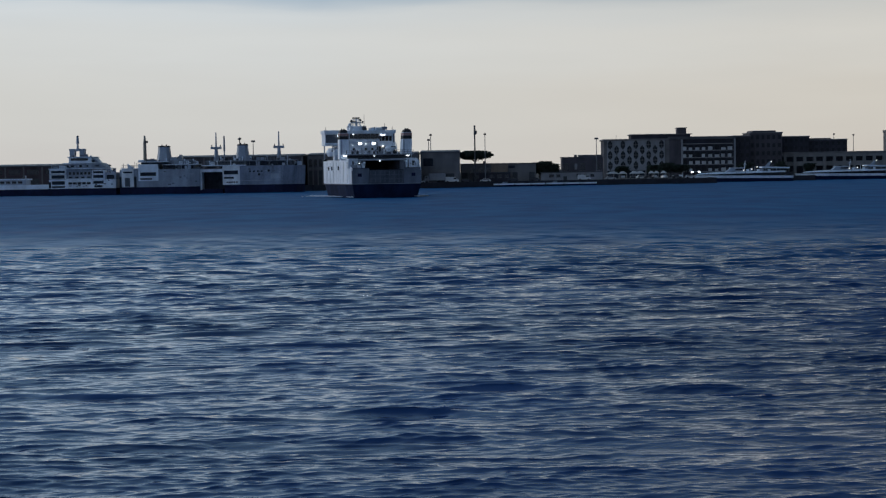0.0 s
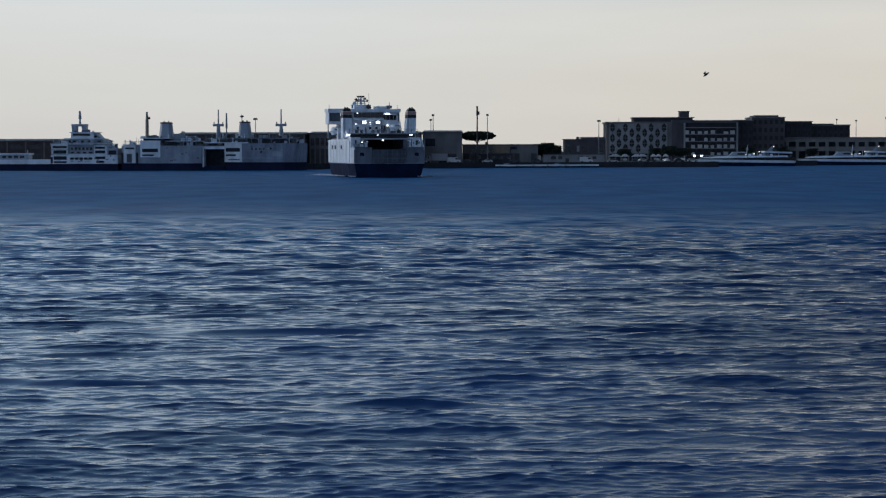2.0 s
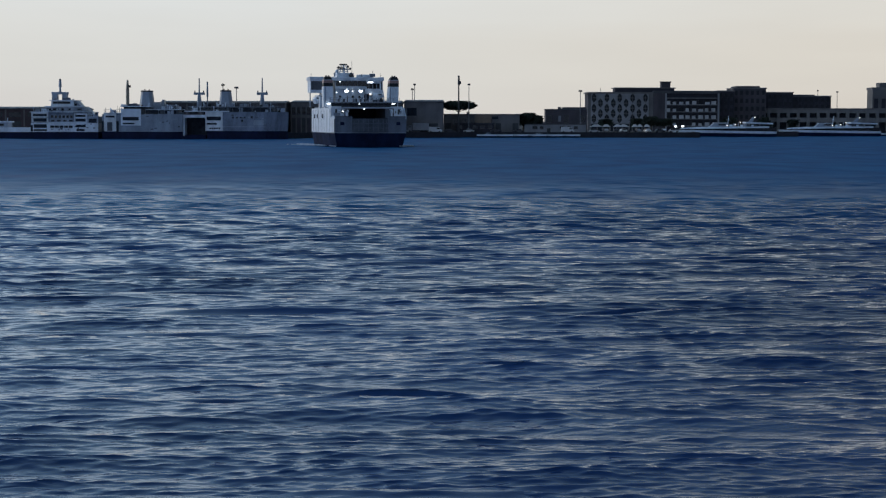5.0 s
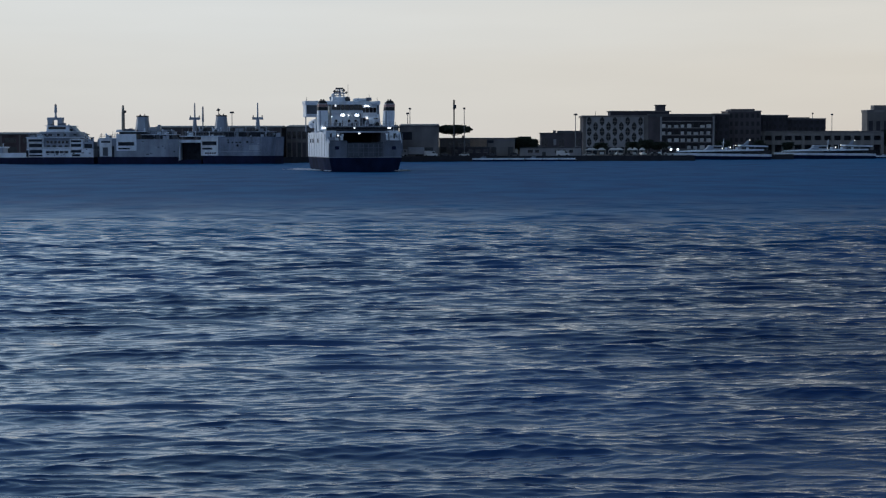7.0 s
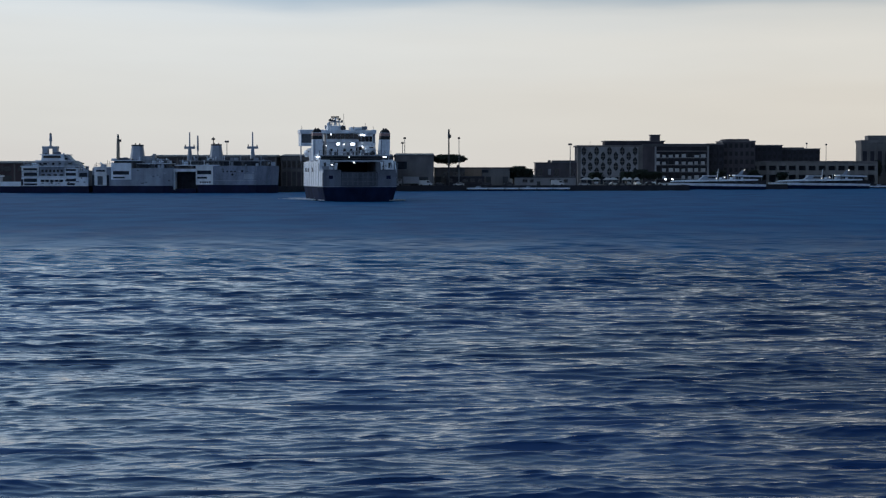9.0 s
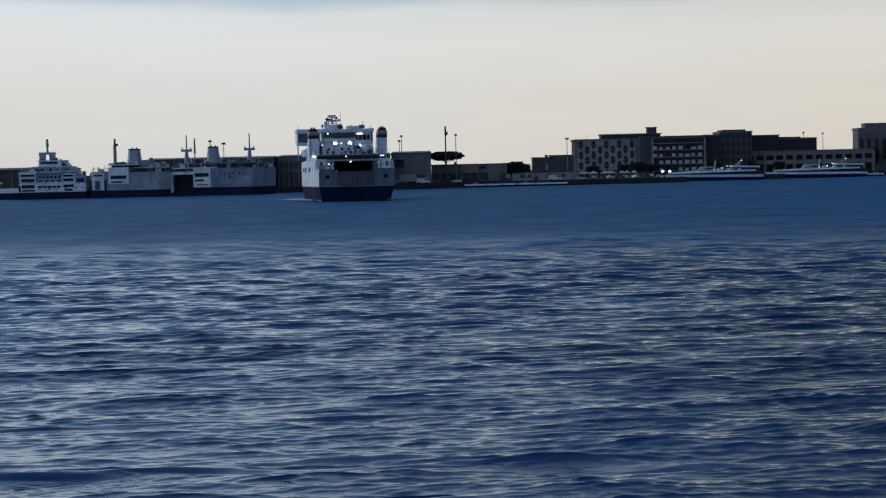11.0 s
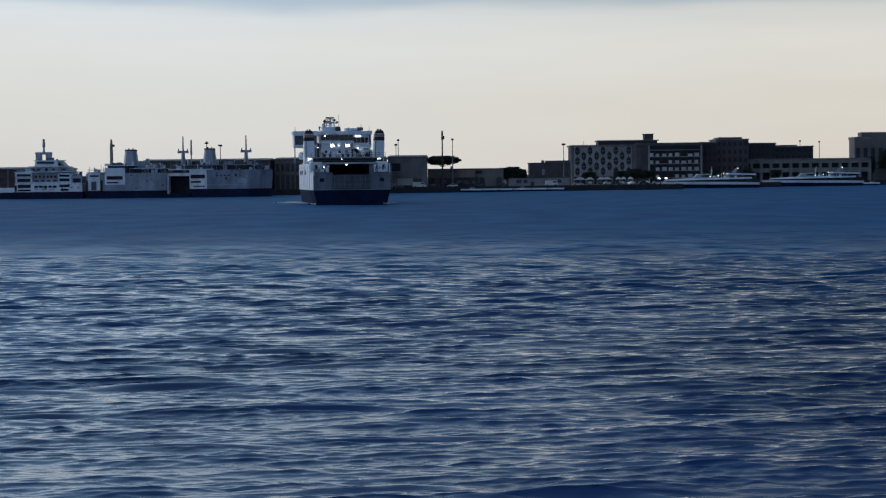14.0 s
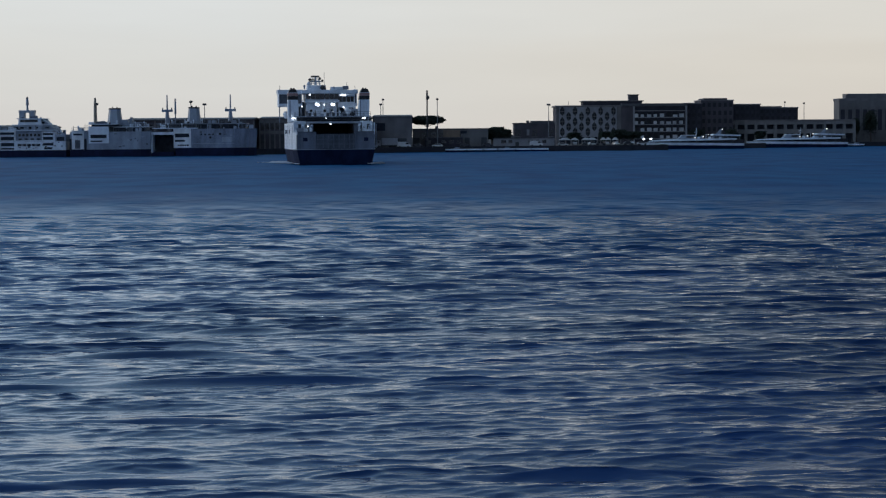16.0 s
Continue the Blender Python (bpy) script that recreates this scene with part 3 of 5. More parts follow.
    # shade behind the bridge, held in the dark paint
    part("shelter_deck", box(N(), -7.6, 4.6, 30, 36, 11.0, 14.6), SHADE, f, "shelter deck coloured dark as in shade")
    aft = part("aft_house", box(N(), -8.6, 8.2, 31, 37, 10.95, 12.9), WHITE, f, "white house behind the bridge", 0.05)
    for x in (-7.8, -6.4, 3.4, 7.2):
        part("aft_door", box(N(), x - 0.4, x + 0.4, 30.93, 31.2, 11.0, 12.6), DARKIN, aft)
    for x in (-4.2, -2.9, 0.2, 1.5):
        part("front_door", box(N(), x - 0.32, x + 0.32, 23.9, 24.1, 11.0, 12.0), SHADE, block)
    for z in (11.9, 13.0):
        part("block_ledge", box(N(), -5.2, 2.5, 23.7, 24.1, z, z + 0.14), WHITE, block)
    for x in (2.9, 5.3, -6.2, -8.3):
        part("deck_pillar", box(N(), x - 0.14, x + 0.14, 24.4, 24.8, 11.0, 14.6), GREYP, f)
    part("stair", loft(N(), [[(3.0, 25, 11.0), (3.9, 25, 11.0), (3.9, 25.3, 11.2), (3.0, 25.3, 11.2)], [(5.9, 25, 14.2), (6.8, 25, 14.2), (6.8, 25.3, 14.4), (5.9, 25.3, 14.4)]]), GREYP, f)
    part("wheelhouse", loft(N(), [[(x, y, z) for x, y in ((-5.2, y0), (2.6, y0), (2.6, 33), (-5.2, 33))] for z, y0 in ((14.6, 23.3), (17.1, 22.7))]), WHITE, f)
    part("bridge_gallery", box(N(), 2.6, 6.6, 24.2, 33, 14.5, 15.8), GLASS, f, "dark glazed gallery beside the bridge")
    part("gallery_wall", box(N(), 2.6, 6.6, 24.0, 33, 13.2, 14.5), WHITE, f)
    for x in (3.6, 4.6, 5.6):
        part("gallery_post", box(N(), x - 0.07, x + 0.07, 24.1, 24.3, 14.5, 15.8), GREYP, f)
    part("gallery_fascia", box(N(), 2.62, 6.65, 23.4, 33, 15.8, 16.44), WHITE, f, soft=0.05)
    w = None
    for i in range(7):
        x = -4.6 + i * 1.12
        if w is None:
            w = part("bridge_window", box(N(), -0.5, 0.5, 22.62, 23.7, 15.15, 16.4), GLASS, f)
            w.location = (x, 0, 0)
        else:
            again(w, x, 0, 0)
    part("bridge_roof", box(N(), -6.2, 6.7, 22.3, 34, 16.45, 17.3), WHITE, f, soft=0.08)
    part("bridge_ledge", box(N(), -5.3, 2.8, 22.5, 23.6, 14.35, 14.95), WHITE, f, soft=0.05)
    for s, x0, x1 in ((-1, -11.6, -6.0), (1, 6.4, 7.1)):
        wing = part("bridge_wing", box(N(), x0, x1, 23.4, 29, 13.4, 17.0), WHITE, f, "white bridge wing", 0.06)
        part("wing_roof", box(N(), x0 - 0.2, x1 + 0.2, 23.0, 29.4, 16.5, 17.4), WHITE, wing)
        part("wing_window", box(N(), x0 + 0.2, x1 - 0.2, 23.32, 23.6, 14.1, 16.3), SHADE, wing, "tinted wing window")
        part("wing_sill", box(N(), x0 - 0.1, x1 + 0.1, 23.2, 23.5, 13.85, 14.1), WHITE, wing)
        part("wing_post", box(N(), (x0 + 0.3 if s < 0 else x1 - 0.8), (x0 + 0.55 if s < 0 else x1 - 0.3), 27, 27.4, 9.7, 13.4), GREYP, f)
    # roof gear: mast, radar, domes, aerials
    part("roof_house", box(N(), -4.6, -0.2, 25, 30, 17.3, 18.5), WHITE, f, soft=0.05)
    part("roof_house", box(N(), 1.1, 4.9, 25, 29, 17.3, 18.1), WHITE, f, soft=0.05)
    mast = N()
    for x in (-3.6, -1.4):
        rod(mast, (x, 27, 18.4), (-2.5 + (x + 2.5) * 0.5, 27, 20.4), 0.12, n=6)
    for z in (18.9, 19.6, 20.3):
        rod(mast, (-3.7, 27, z), (-1.3, 27, z), 0.09, n=6)
    mast = part("radar_mast", mast, WHITE, f)
    part("mast_platform", box(N(), -4.2, -1.0, 26.2, 27.8, 19.3, 19.5), GREYP, mast)
    part("mast_core", rod(N(), (-2.5, 27, 18.6), (-2.5, 27, 20.6), 0.35, 0.2), WHITE, mast)
    for x, z in ((-3.9, 19.9), (-1.5, 20.1), (-0.9, 19.6)):
        part("mast_lantern", blob(N(), (x, 26.6, z), 0.32, 1.2, 0.15, 1), DARKSTEEL, mast)
    part("radar_scanner", box(N(), -3.6, -1.6, 26.7, 27.1, 20.5, 20.85), DARKSTEEL, mast)
    part("radar_scanner", box(N(), -4.3, -2.6, 26.4, 26.8, 19.7, 19.95), DARKSTEEL, mast)
    part("whip_aerial", rod(N(), (-0.4, 27, 17.4), (-0.4, 27, 21.6), 0.07, 0.04, 6), STEEL, f)
    part("whip_aerial", rod(N(), (4.9, 26, 18.1), (4.9, 26, 19.2), 0.07, 0.05, 6), STEEL, f)
    part("whip_aerial", rod(N(), (-11.2, 25, 17.2), (-11.2, 25, 18.4), 0.06, 0.05, 6), STEEL, f)
    part("whip_aerial", rod(N(), (6.8, 25, 17.2), (6.8, 25, 18.4), 0.06, 0.05, 6), STEEL, f)
    part("satellite_dome", blob(N(), (-4.0, 28.5, 18.9), 0.5, 1.1, 0.0, 2), WHITE, f)
    # lifeboats on davits
    for x, lab in ((4.9, "white lifeboat hung on davits"), (-9.2, "white lifeboat hung on davits")):
        q = 0 if x > 0 else 9.5
        lift = 0 if x > 0 else -0.9
        boat = part("lifeboat", loft(N(), [[(x + a * w, y + q, 12.4 + lift + b * h) for a, b in ((-1, 0.2), (-0.6, -0.9), (0.6, -0.9), (1, 0.2), (0.7, 0.9), (-0.7, 0.9))]
                                           for y, w, h in ((15, 0.25, 0.5), (16, 1.0, 0.95), (19, 1.15, 1.0), (21, 1.0, 0.95), (22, 0.3, 0.5))]), WHITE, f, lab)
        part("canopy_window", box(N(), x - 0.5, x + 0.5, 15.0 + q, 15.5 + q, 12.75 + lift, 13.0 + lift), GLASS, boat)
        for y in (16, 20.5):
            part("davit", rod(N(), (x + 1.3, y + q, 10.8), (x + 0.9, y + q, 13.9 + lift), 0.14), WHITE, f)
    # lights
    for x in (-2.4, 1.25):
        lamp = part("floodlight", box(N(), x - 0.4, x + 0.4, 22.45, 22.7, 13.6, 14.05), LAMP_WHITE, f, "bright white floodlight", 0.05)
        part("lamp_housing", box(N(), x - 0.6, x + 0.6, 22.7, 24.0, 13.45, 14.2), GREYP, lamp)
    for x, y, z, r in ((-0.75, 23.4, 13.8, 0.16), (-4.2, 22.5, 16.2, 0.2), (-8.2, 23.0, 15.9, 0.3), (3.9, 23.6, 13.2, 0.2),
                       (-7.0, 8.6, 13.2, 0.16), (-1.5, 7.9, 10.45, 0.18), (-6.0, 5.0, 8.6, 0.18), (-0.8, 4.6, 9.1, 0.2)):
        part("deck_light", blob(N(), (x, y, z), r, 0.8, 0.0, 2), LAMP_SMALL, f, "small lit deck light")
    part("gallery_light", box(N(), 3.2, 4.5, 23.2, 23.39, 15.95, 16.2), LAMP_SMALL, f, "lit strip light under the bridge roof", 0.04)
    # foam at the bow corners and along the side
    random.seed(5)
    wake = N()
    for i in range(260):
        u = random.random() ** 0.8
        blob(wake, (-9.3 - 4.5 * u + random.gauss(0, 0.35 + 0.9 * u), 12 + 24 * u, 0.10), random.uniform(0.12, 0.38) * (1 - 0.4 * u), 0.3, 0.4, 1)
    tagged(part("wake", wake, FOAM, f, "thin broken white wake line"), kind="stuff")
    for s, x0, x1, y0, y1, n in ((1, 7.4, 9.0, 0.8, 6, 90), (1, 8.8, 11.2, 2.5, 9, 90), (-1, -9.5, -8.6, 16, 40, 170), (-1, -9.0, -7.6, 1.5, 8, 60), (-1, -12.5, -9.4, 22, 44, 110)):
        bm = N()
        for i in range(n):
            u = random.random()
            blob(bm, (random.uniform(x0, x1), y0 + (y1 - y0) * u, 0.12), random.uniform(0.15, 0.42), 0.35, 0.4, 1)
        tagged(part("bow_wave", bm, FOAM, f, "white foam at the hull"), kind="stuff")
    return f




# ---- moored ships: x along the quay, y from the seaward side, z up from the waterline ----
def ship_mast(parent, x, y, z0, z1, bar, base=0.7, thick=0.16):
    m = part("mast", rod(rod(N(), (x, y, z0), (x, y, z0 + (z1 - z0) * 0.45), base, base * 0.55), (x, y, z0 + (z1 - z0) * 0.4), (x, y, z1), thick * 1.9, thick * 1.2), PALEGREY, parent)
    if bar:
        part("crosstree", box(N(), x - bar, x + bar, y - 0.3, y + 0.3, z0 + (z1 - z0) * 0.42, z0 + (z1 - z0) * 0.49 + 0.15), PALEGREY, m)
        for k in (-bar * 0.8, bar * 0.8):
            part("mast_lantern", box(N(), x + k - 0.15, x + k + 0.15, y - 0.15, y + 0.15, z0 + (z1 - z0) * 0.50, z0 + (z1 - z0) * 0.57), DARKSTEEL, m)
    return m


def ship_funnel(parent, x, y, z0, z1, half):
    fn = part("funnel", loft(N(), [[(x + a * w, y + b * w * 1.3, z) for a, b in ((-1, -0.6), (-0.6, -1), (0.6, -1), (1, -0.6), (1, 0.6), (0.6, 1), (-0.6, 1), (-1, 0.6))]
                                   for z, w in ((z0, half), (z0 + (z1 - z0) * 0.7, half * 0.78), (z1, half * 0.7))]), GREYP, parent, "grey ship funnel")
    part("funnel_rim", loft(N(), [[(x + a * w, y + b * w * 1.3, z) for a, b in ((-1, -0.6), (-0.6, -1), (0.6, -1), (1, -0.6), (1, 0.6), (0.6, 1), (-0.6, 1), (-1, 0.6))]
                                  for z, w in ((z1 - 0.5, half * 0.76), (z1, half * 0.74))]), DARKSTEEL, fn)
    for k in (-0.3, 0.3):
        part("exhaust_pipe", rod(N(), (x + k * half, y, z1 - 0.2), (x + k * half, y, z1 + 0.45), 0.2), SOOT, fn)
    return fn


def ship_rail(parent, x0, x1, y, z):
    bm = N()
    for dz in (0.5, 1.0):
        rod(bm, (x0, y, z + dz), (x1, y, z + dz), 0.05, n=4)
    n = max(2, int((x1 - x0) / 1.6))
    for i in range(n + 1):
        x = x0 + (x1 - x0) * i / n
        rod(bm, (x, y, z), (x, y, z + 1.0), 0.05, n=4)
    return part("railing", bm, STEEL, parent)


def window_row(parent, x0, x1, y, z0, z1, count, gap=0.25):
    step = (x1 - x0) / count
    first = None
    for i in range(count):
        x = x0 + (i + 0.5) * step
        if first is None:
            first = part("window", box(N(), -step / 2 + gap / 2, step / 2 - gap / 2, -0.06, 0.2, z0, z1), GLASS, parent)
            first.location = (x, y, 0)
        else:
            again(first, x, y, 0)


def deck_clutter(parent, x0, x1, y, z, count, seed, tall=1.4):
    """Lockers, vents, bollards, posts and dark doorways along a deck edge."""
    rng = random.Random(seed)
    for i in range(count):
        x = x0 + (x1 - x0) * (i + rng.uniform(0.1, 0.9)) / count
        k = rng.random()
        d = y + rng.uniform(0, 1.2)
        if k < 0.35:
            w, h = rng.uniform(0.3, 0.9), rng.uniform(0.5, tall)
            part("deck_locker", box(N(), x - w, x + w, d, d + 1.0, z, z + h, 0.05), rng.choice((WHITE, PALEGREY, GREYP, SHADE, SLATE)), parent)
        elif k < 0.55:
            part("vent_cowl", rod(rod(N(), (x, d, z), (x, d, z + tall * 0.8), 0.16), (x, d, z + tall * 0.75), (x, d - 0.35, z + tall), 0.26), rng.choice((WHITE, GREYP)), parent)
        elif k < 0.75:
            part("deck_post", rod(N(), (x, d, z), (x, d, z + tall * rng.uniform(0.9, 1.5)), 0.09, n=6), rng.choice((STEEL, DARKSTEEL)), parent)
        else:
            w = rng.uniform(0.3, 0.7)
            part("winch", blob(N(), (x, d + 0.4, z + w * 0.6), w, 0.9, 0.25, 1), rng.choice((DARKSTEEL, GREYP, SOOT)), parent)


def dark_ports(parent, x0, x1, y, z0, z1, count, seed):
    """Uneven openings, scuttles and freeing ports in a ship's side."""
    rng = random.Random(seed)
    for i in range(count):
        x = x0 + (x1 - x0) * (i + rng.uniform(0.15, 0.85)) / count
        z, w, h = rng.uniform(z0, z1), rng.uniform(0.15, 0.5), rng.uniform(0.12, 0.3)
        part("side_opening", box(N(), x - w, x + w, y - 0.05, y + 0.3, z - h, z + h), rng.choice((GREYP, SHADE, SLATE)), parent)


def build_stepped_ferry():
    """White ferry with terraced superstructure and an arch-shaped mast house."""
    s = thing("moored_ferry", pose(-138.4, 637, 0), "white moored ferry with stepped superstructure and arched mast", "ferry", "ferries moored at the quay")
    out = [(-12.0, 0), (11.8, 0), (12.0, 4), (12.0, 22), (-11.8, 22), (-12.0, 4)]
    part("hull", prism(N(), out, -1.5, 2.2), BLACK, s, "black lower hull")
    body = part("side_plating", box(N(), -11.6, 11.6, 0.5, 21, 2.2, 5.2), WHITE, s, "white painted side plating")
    a = part("deck_house", box(N(), -11.4, -5.6, 0.3, 18, 5.2, 9.0), WHITE_WARM, s, soft=0.06)
    # dark sheets on the walls stand for the shade inside open galleries
    part("gallery_shade", box(N(), -10.6, -6.1, 0.2, 0.9, 5.7, 6.9), DARKIN, a)
    part("gallery_shade", box(N(), -10.6, -6.1, 0.42, 0.9, 3.6, 4.8), DARKIN, body)
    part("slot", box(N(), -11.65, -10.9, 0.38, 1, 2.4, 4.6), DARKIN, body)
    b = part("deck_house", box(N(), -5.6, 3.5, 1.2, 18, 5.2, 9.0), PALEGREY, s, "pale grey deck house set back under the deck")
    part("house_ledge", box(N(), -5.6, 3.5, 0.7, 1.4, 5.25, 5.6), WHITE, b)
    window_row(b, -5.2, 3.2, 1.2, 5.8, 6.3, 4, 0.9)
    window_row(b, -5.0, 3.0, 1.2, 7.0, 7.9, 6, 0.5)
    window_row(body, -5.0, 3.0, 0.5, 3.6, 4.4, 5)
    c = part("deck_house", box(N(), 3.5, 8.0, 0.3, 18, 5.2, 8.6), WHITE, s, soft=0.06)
    part("gallery_shade", box(N(), 3.9, 7.4, 0.2, 0.9, 5.8, 6.8), DARKIN, c)
    part("gallery_shade", box(N(), 3.9, 7.4, 0.42, 0.9, 3.8, 4.7), DARKIN, body)
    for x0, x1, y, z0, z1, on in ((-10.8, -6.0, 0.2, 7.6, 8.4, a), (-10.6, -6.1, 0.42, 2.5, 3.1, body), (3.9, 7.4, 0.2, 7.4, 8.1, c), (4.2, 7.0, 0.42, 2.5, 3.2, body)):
        part("gallery_shade", box(N(), x0, x1, y, 0.9, z0, z1), DARKIN, on)
    for z in (5.35, 7.15):
        part("gallery_rail", box(N(), -11.5, -5.5, 0.1, 0.3, z, z + 0.16), PALEGREY, a)
    part("stern_stair", loft(N(), [[(7.6, 0.7, 9.0), (8.5, 0.7, 9.0), (8.5, 1.6, 9.0), (7.6, 1.6, 9.0)], [(10.6, 0.7, 7.6), (11.5, 0.7, 7.6), (11.5, 1.6, 7.6), (10.6, 1.6, 7.6)]]), GREYP, s)
    part("quarter_deck", box(N(), 8.0, 11.6, 0.6, 18, 5.2, 7.6), GREYP, s)
    part("deck", box(N(), -11.7, 8.4, 0.0, 18.4, 8.95, 9.2), WHITE, s)
    # terraces
    part("terrace", loft(N(), [[(x, y, 9.2) for x, y in ((-8.6, 2.5), (7.2, 2.5), (7.2, 16), (-8.6, 16))], [(x, y, 11.0) for x, y in ((-6.2, 2.8), (5.6, 2.8), (5.6, 15), (-6.2, 15))]]), GREYP, s)
    part("terrace", loft(N(), [[(x, y, 11.0) for x, y in ((-5.2, 3), (4.6, 3), (4.6, 14), (-5.2, 14))], [(x, y, 13.0) for x, y in ((-4.9, 3), (2.8, 3), (2.8, 14), (-4.9, 14))]]), WHITE, s)
    w = part("wheelhouse_window_band", box(N(), -4.4, 1.6, 2.9, 3.3, 11.9, 12.7), GLASS, s)
    part("deck", box(N(), -5.5, 3.4, 2.5, 14.5, 12.95, 13.2), WHITE, s)
    arch = N()
    box(arch, -5.2, -3.5, 5, 8, 13.2, 15.2)
    box(arch, -1.7, -0.1, 5, 8, 13.2, 15.2)
    box(arch, -5.3, 0.0, 4.9, 8.1, 15.2, 16.0)
    part("mast_arch", arch, GREYP, s, "grey arch carrying the mast")
    ship_mast(s, -2.6, 6.5, 16.0, 20.4, 0.0, 0.45, 0.3)
    part("lantern_top", blob(N(), (-2.6, 6.5, 20.2), 0.45, 1.2, 0.05, 1), DARKSTEEL, s)
    # shade under the terrace decks, added as dark boxes
    for x0, x1, y, z0, z1 in ((-7.6, -5.0, 2.55, 9.6, 10.3), (-4.4, 0.5, 2.55, 9.6, 10.3), (1.2, 5.6, 2.55, 9.7, 10.3), (3.0, 4.0, 2.9, 11.3, 12.0)):
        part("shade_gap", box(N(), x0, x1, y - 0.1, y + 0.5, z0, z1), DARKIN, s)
    part("terrace_edge", box(N(), -7.2, 5.9, 2.1, 2.5, 10.85, 11.1), WHITE, s)
    part("bow_plate", loft(N(), [[(4.0, 3.0, 9.2), (7.6, 3.0, 9.2), (7.6, 3.4, 9.2), (4.0, 3.4, 9.2)], [(2.6, 3.0, 13.0), (3.4, 3.0, 13.0), (3.4, 3.4, 13.0), (2.6, 3.4, 13.0)]]), GREYP, s)
    deck_clutter(s, -11, -6, 0.6, 9.2, 5, 3)
    deck_clutter(s, -5, 8, 1.0, 9.2, 9, 4)
    deck_clutter(s, 8.2, 11.4, 0.8, 7.6, 4, 5)
    deck_clutter(s, -5, 3, 3.2, 13.2, 5, 6, 1.0)
    dark_ports(body, -4.6, 11, 0.5, 2.8, 5.0, 14, 7)
    dark_ports(c, 3.7, 7.8, 0.3, 5.3, 8.3, 4, 8)
    part("open_quarter", box(N(), 8.5, 11.2, 0.5, 1.0, 5.4, 6.8), DARKIN, s)
    part("stern_pole", rod(N(), (11.5, 1, 2.2), (11.5, 1, 8.6), 0.25), PALEGREY, s)
    ship_rail(s, -11.4, -5.6, 0.4, 9.2)
    ship_rail(s, 3.5, 8.2, 0.4, 9.2)
    return s


def build_long_ferry():
    """White ferry with a round bow to the east, two masts and a broad funnel."""
    s = thing("moored_ferry", pose(-79, 640, 0), "white moored ferry with open dark bow door and two masts", "ferry", "ferries moored at the quay")
    out = [(-10.3, 0), (10, 0), (14.5, 2.5), (17, 7), (15.5, 12), (10, 15), (-10.3, 15)]
    part("hull", prism(N(), out, -1.5, 2.6), BLACK, s, "black lower hull")
    part("side_plating", loft(N(), [[(x, y, 2.6) for x, y in out], [(x + (0.35 if x > 9 else 0), y - (0.1 if y < 1 else 0), 9.2) for x, y in out]]), BLUEGREY, s, "white painted side plating")
    # bow door opening with dark inside
    frame_ = N()
    box(frame_, -18.7, -18.1, 0, 14, 1.0, 8.2)
    box(frame_, -18.7, -10.9, 0.3, 14, 7.2, 8.2)
    part("door_frame", frame_, WHITE, s)
    part("door_interior", box(N(), -18.1, -10.9, 5, 14, -1, 7.2), DARKIN, s, "dark open vehicle doorway")
    part("door_sill", box(N(), -18.7, -10.9, 0.4, 14, -1.5, 1.3), BLACK, s)
    bridge = part("bridge_front", box(N(), -10.9, -4.9, -0.35, 12, 2.7, 9.6), WHITE_WARM, s, soft=0.06)
    # gallery shade laid on the bridge front as dark sheets
    part("gallery_shade", box(N(), -10.4, -5.5, -0.45, 0.2, 6.3, 7.6), DARKIN, bridge)
    part("gallery_shade", box(N(), -10.4, -7.0, -0.45, 0.2, 4.8, 5.4), DARKIN, bridge)
    window_row(bridge, -9.6, -5.6, -0.35, 3.3, 3.8, 5)
    part("bridge_deck", box(N(), -18.2, -2.6, -0.6, 13, 9.3, 9.6), WHITE, s)
    top = part("upper_house", box(N(), -16.5, -3.0, 1.4, 11, 9.6, 10.9), SHADE, s)
    window_row(top, -13.5, -3.5, 1.4, 9.9, 10.5, 9)
    part("sun_deck", box(N(), -17.0, 14.2, 1.2, 12, 10.9, 11.1), PALEGREY, s)
    house = part("deck_house", box(N(), -2.6, 13.2, 1.6, 12, 9.2, 10.9), SHADE, s, "grey deck house darkened as in shade")
    window_row(house, -2.0, 12.5, 1.6, 9.5, 10.4, 10, 0.5)
    part("rub_patch", box(N(), 5.8, 9.4, -0.13, 0.1, 4.6, 6.4), GREYP, s, "scuffed repainted plate")
    window_row(s, -2.0, 3.4, -0.08, 7.0, 7.5, 4, 0.8)
    for x, z in ((1.8, 6.2), (5.2, 7.4)):
        part("porthole", rod(N(), (x, -0.16, z), (x, 0.2, z), 0.4, n=10), GLASS, s)
    part("rubbing_strake", box(N(), -10.3, 10, -0.22, 0.1, 4.0, 4.2), GREYP, s)
    ship_mast(s, -13.7, 5, 10.9, 21.0, 1.9, 0.95)
    ship_mast(s, -11.0, 6, 10.9, 19.8, 0.0, 0.3, 0.2)
    ship_mast(s, 8.3, 5, 10.9, 21.1, 1.9, 0.95)
    ship_funnel(s, -4.5, 6, 10.9, 16.8, 2.35)
    deck_clutter(s, -17, -3, 0.3, 9.6, 12, 11)
    deck_clutter(s, -16, 13, 1.4, 11.1, 26, 12, 1.2)
    deck_clutter(s, -2, 16, 0.5, 9.2, 14, 13, 1.5)
    dark_ports(s, -2, 10, -0.1, 6.6, 8.6, 5, 14)
    # dark boxes painted as shade between the decks
    for x0, x1 in ((-2.4, 1.0), (2.0, 4.6), (6.0, 10.4)):
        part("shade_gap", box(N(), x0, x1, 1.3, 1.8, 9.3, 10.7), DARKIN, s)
    rad = part("radar_mast", rod(N(), (-5.3, 4, 16.5), (-5.3, 4, 19.2), 0.14), DARKSTEEL, s)
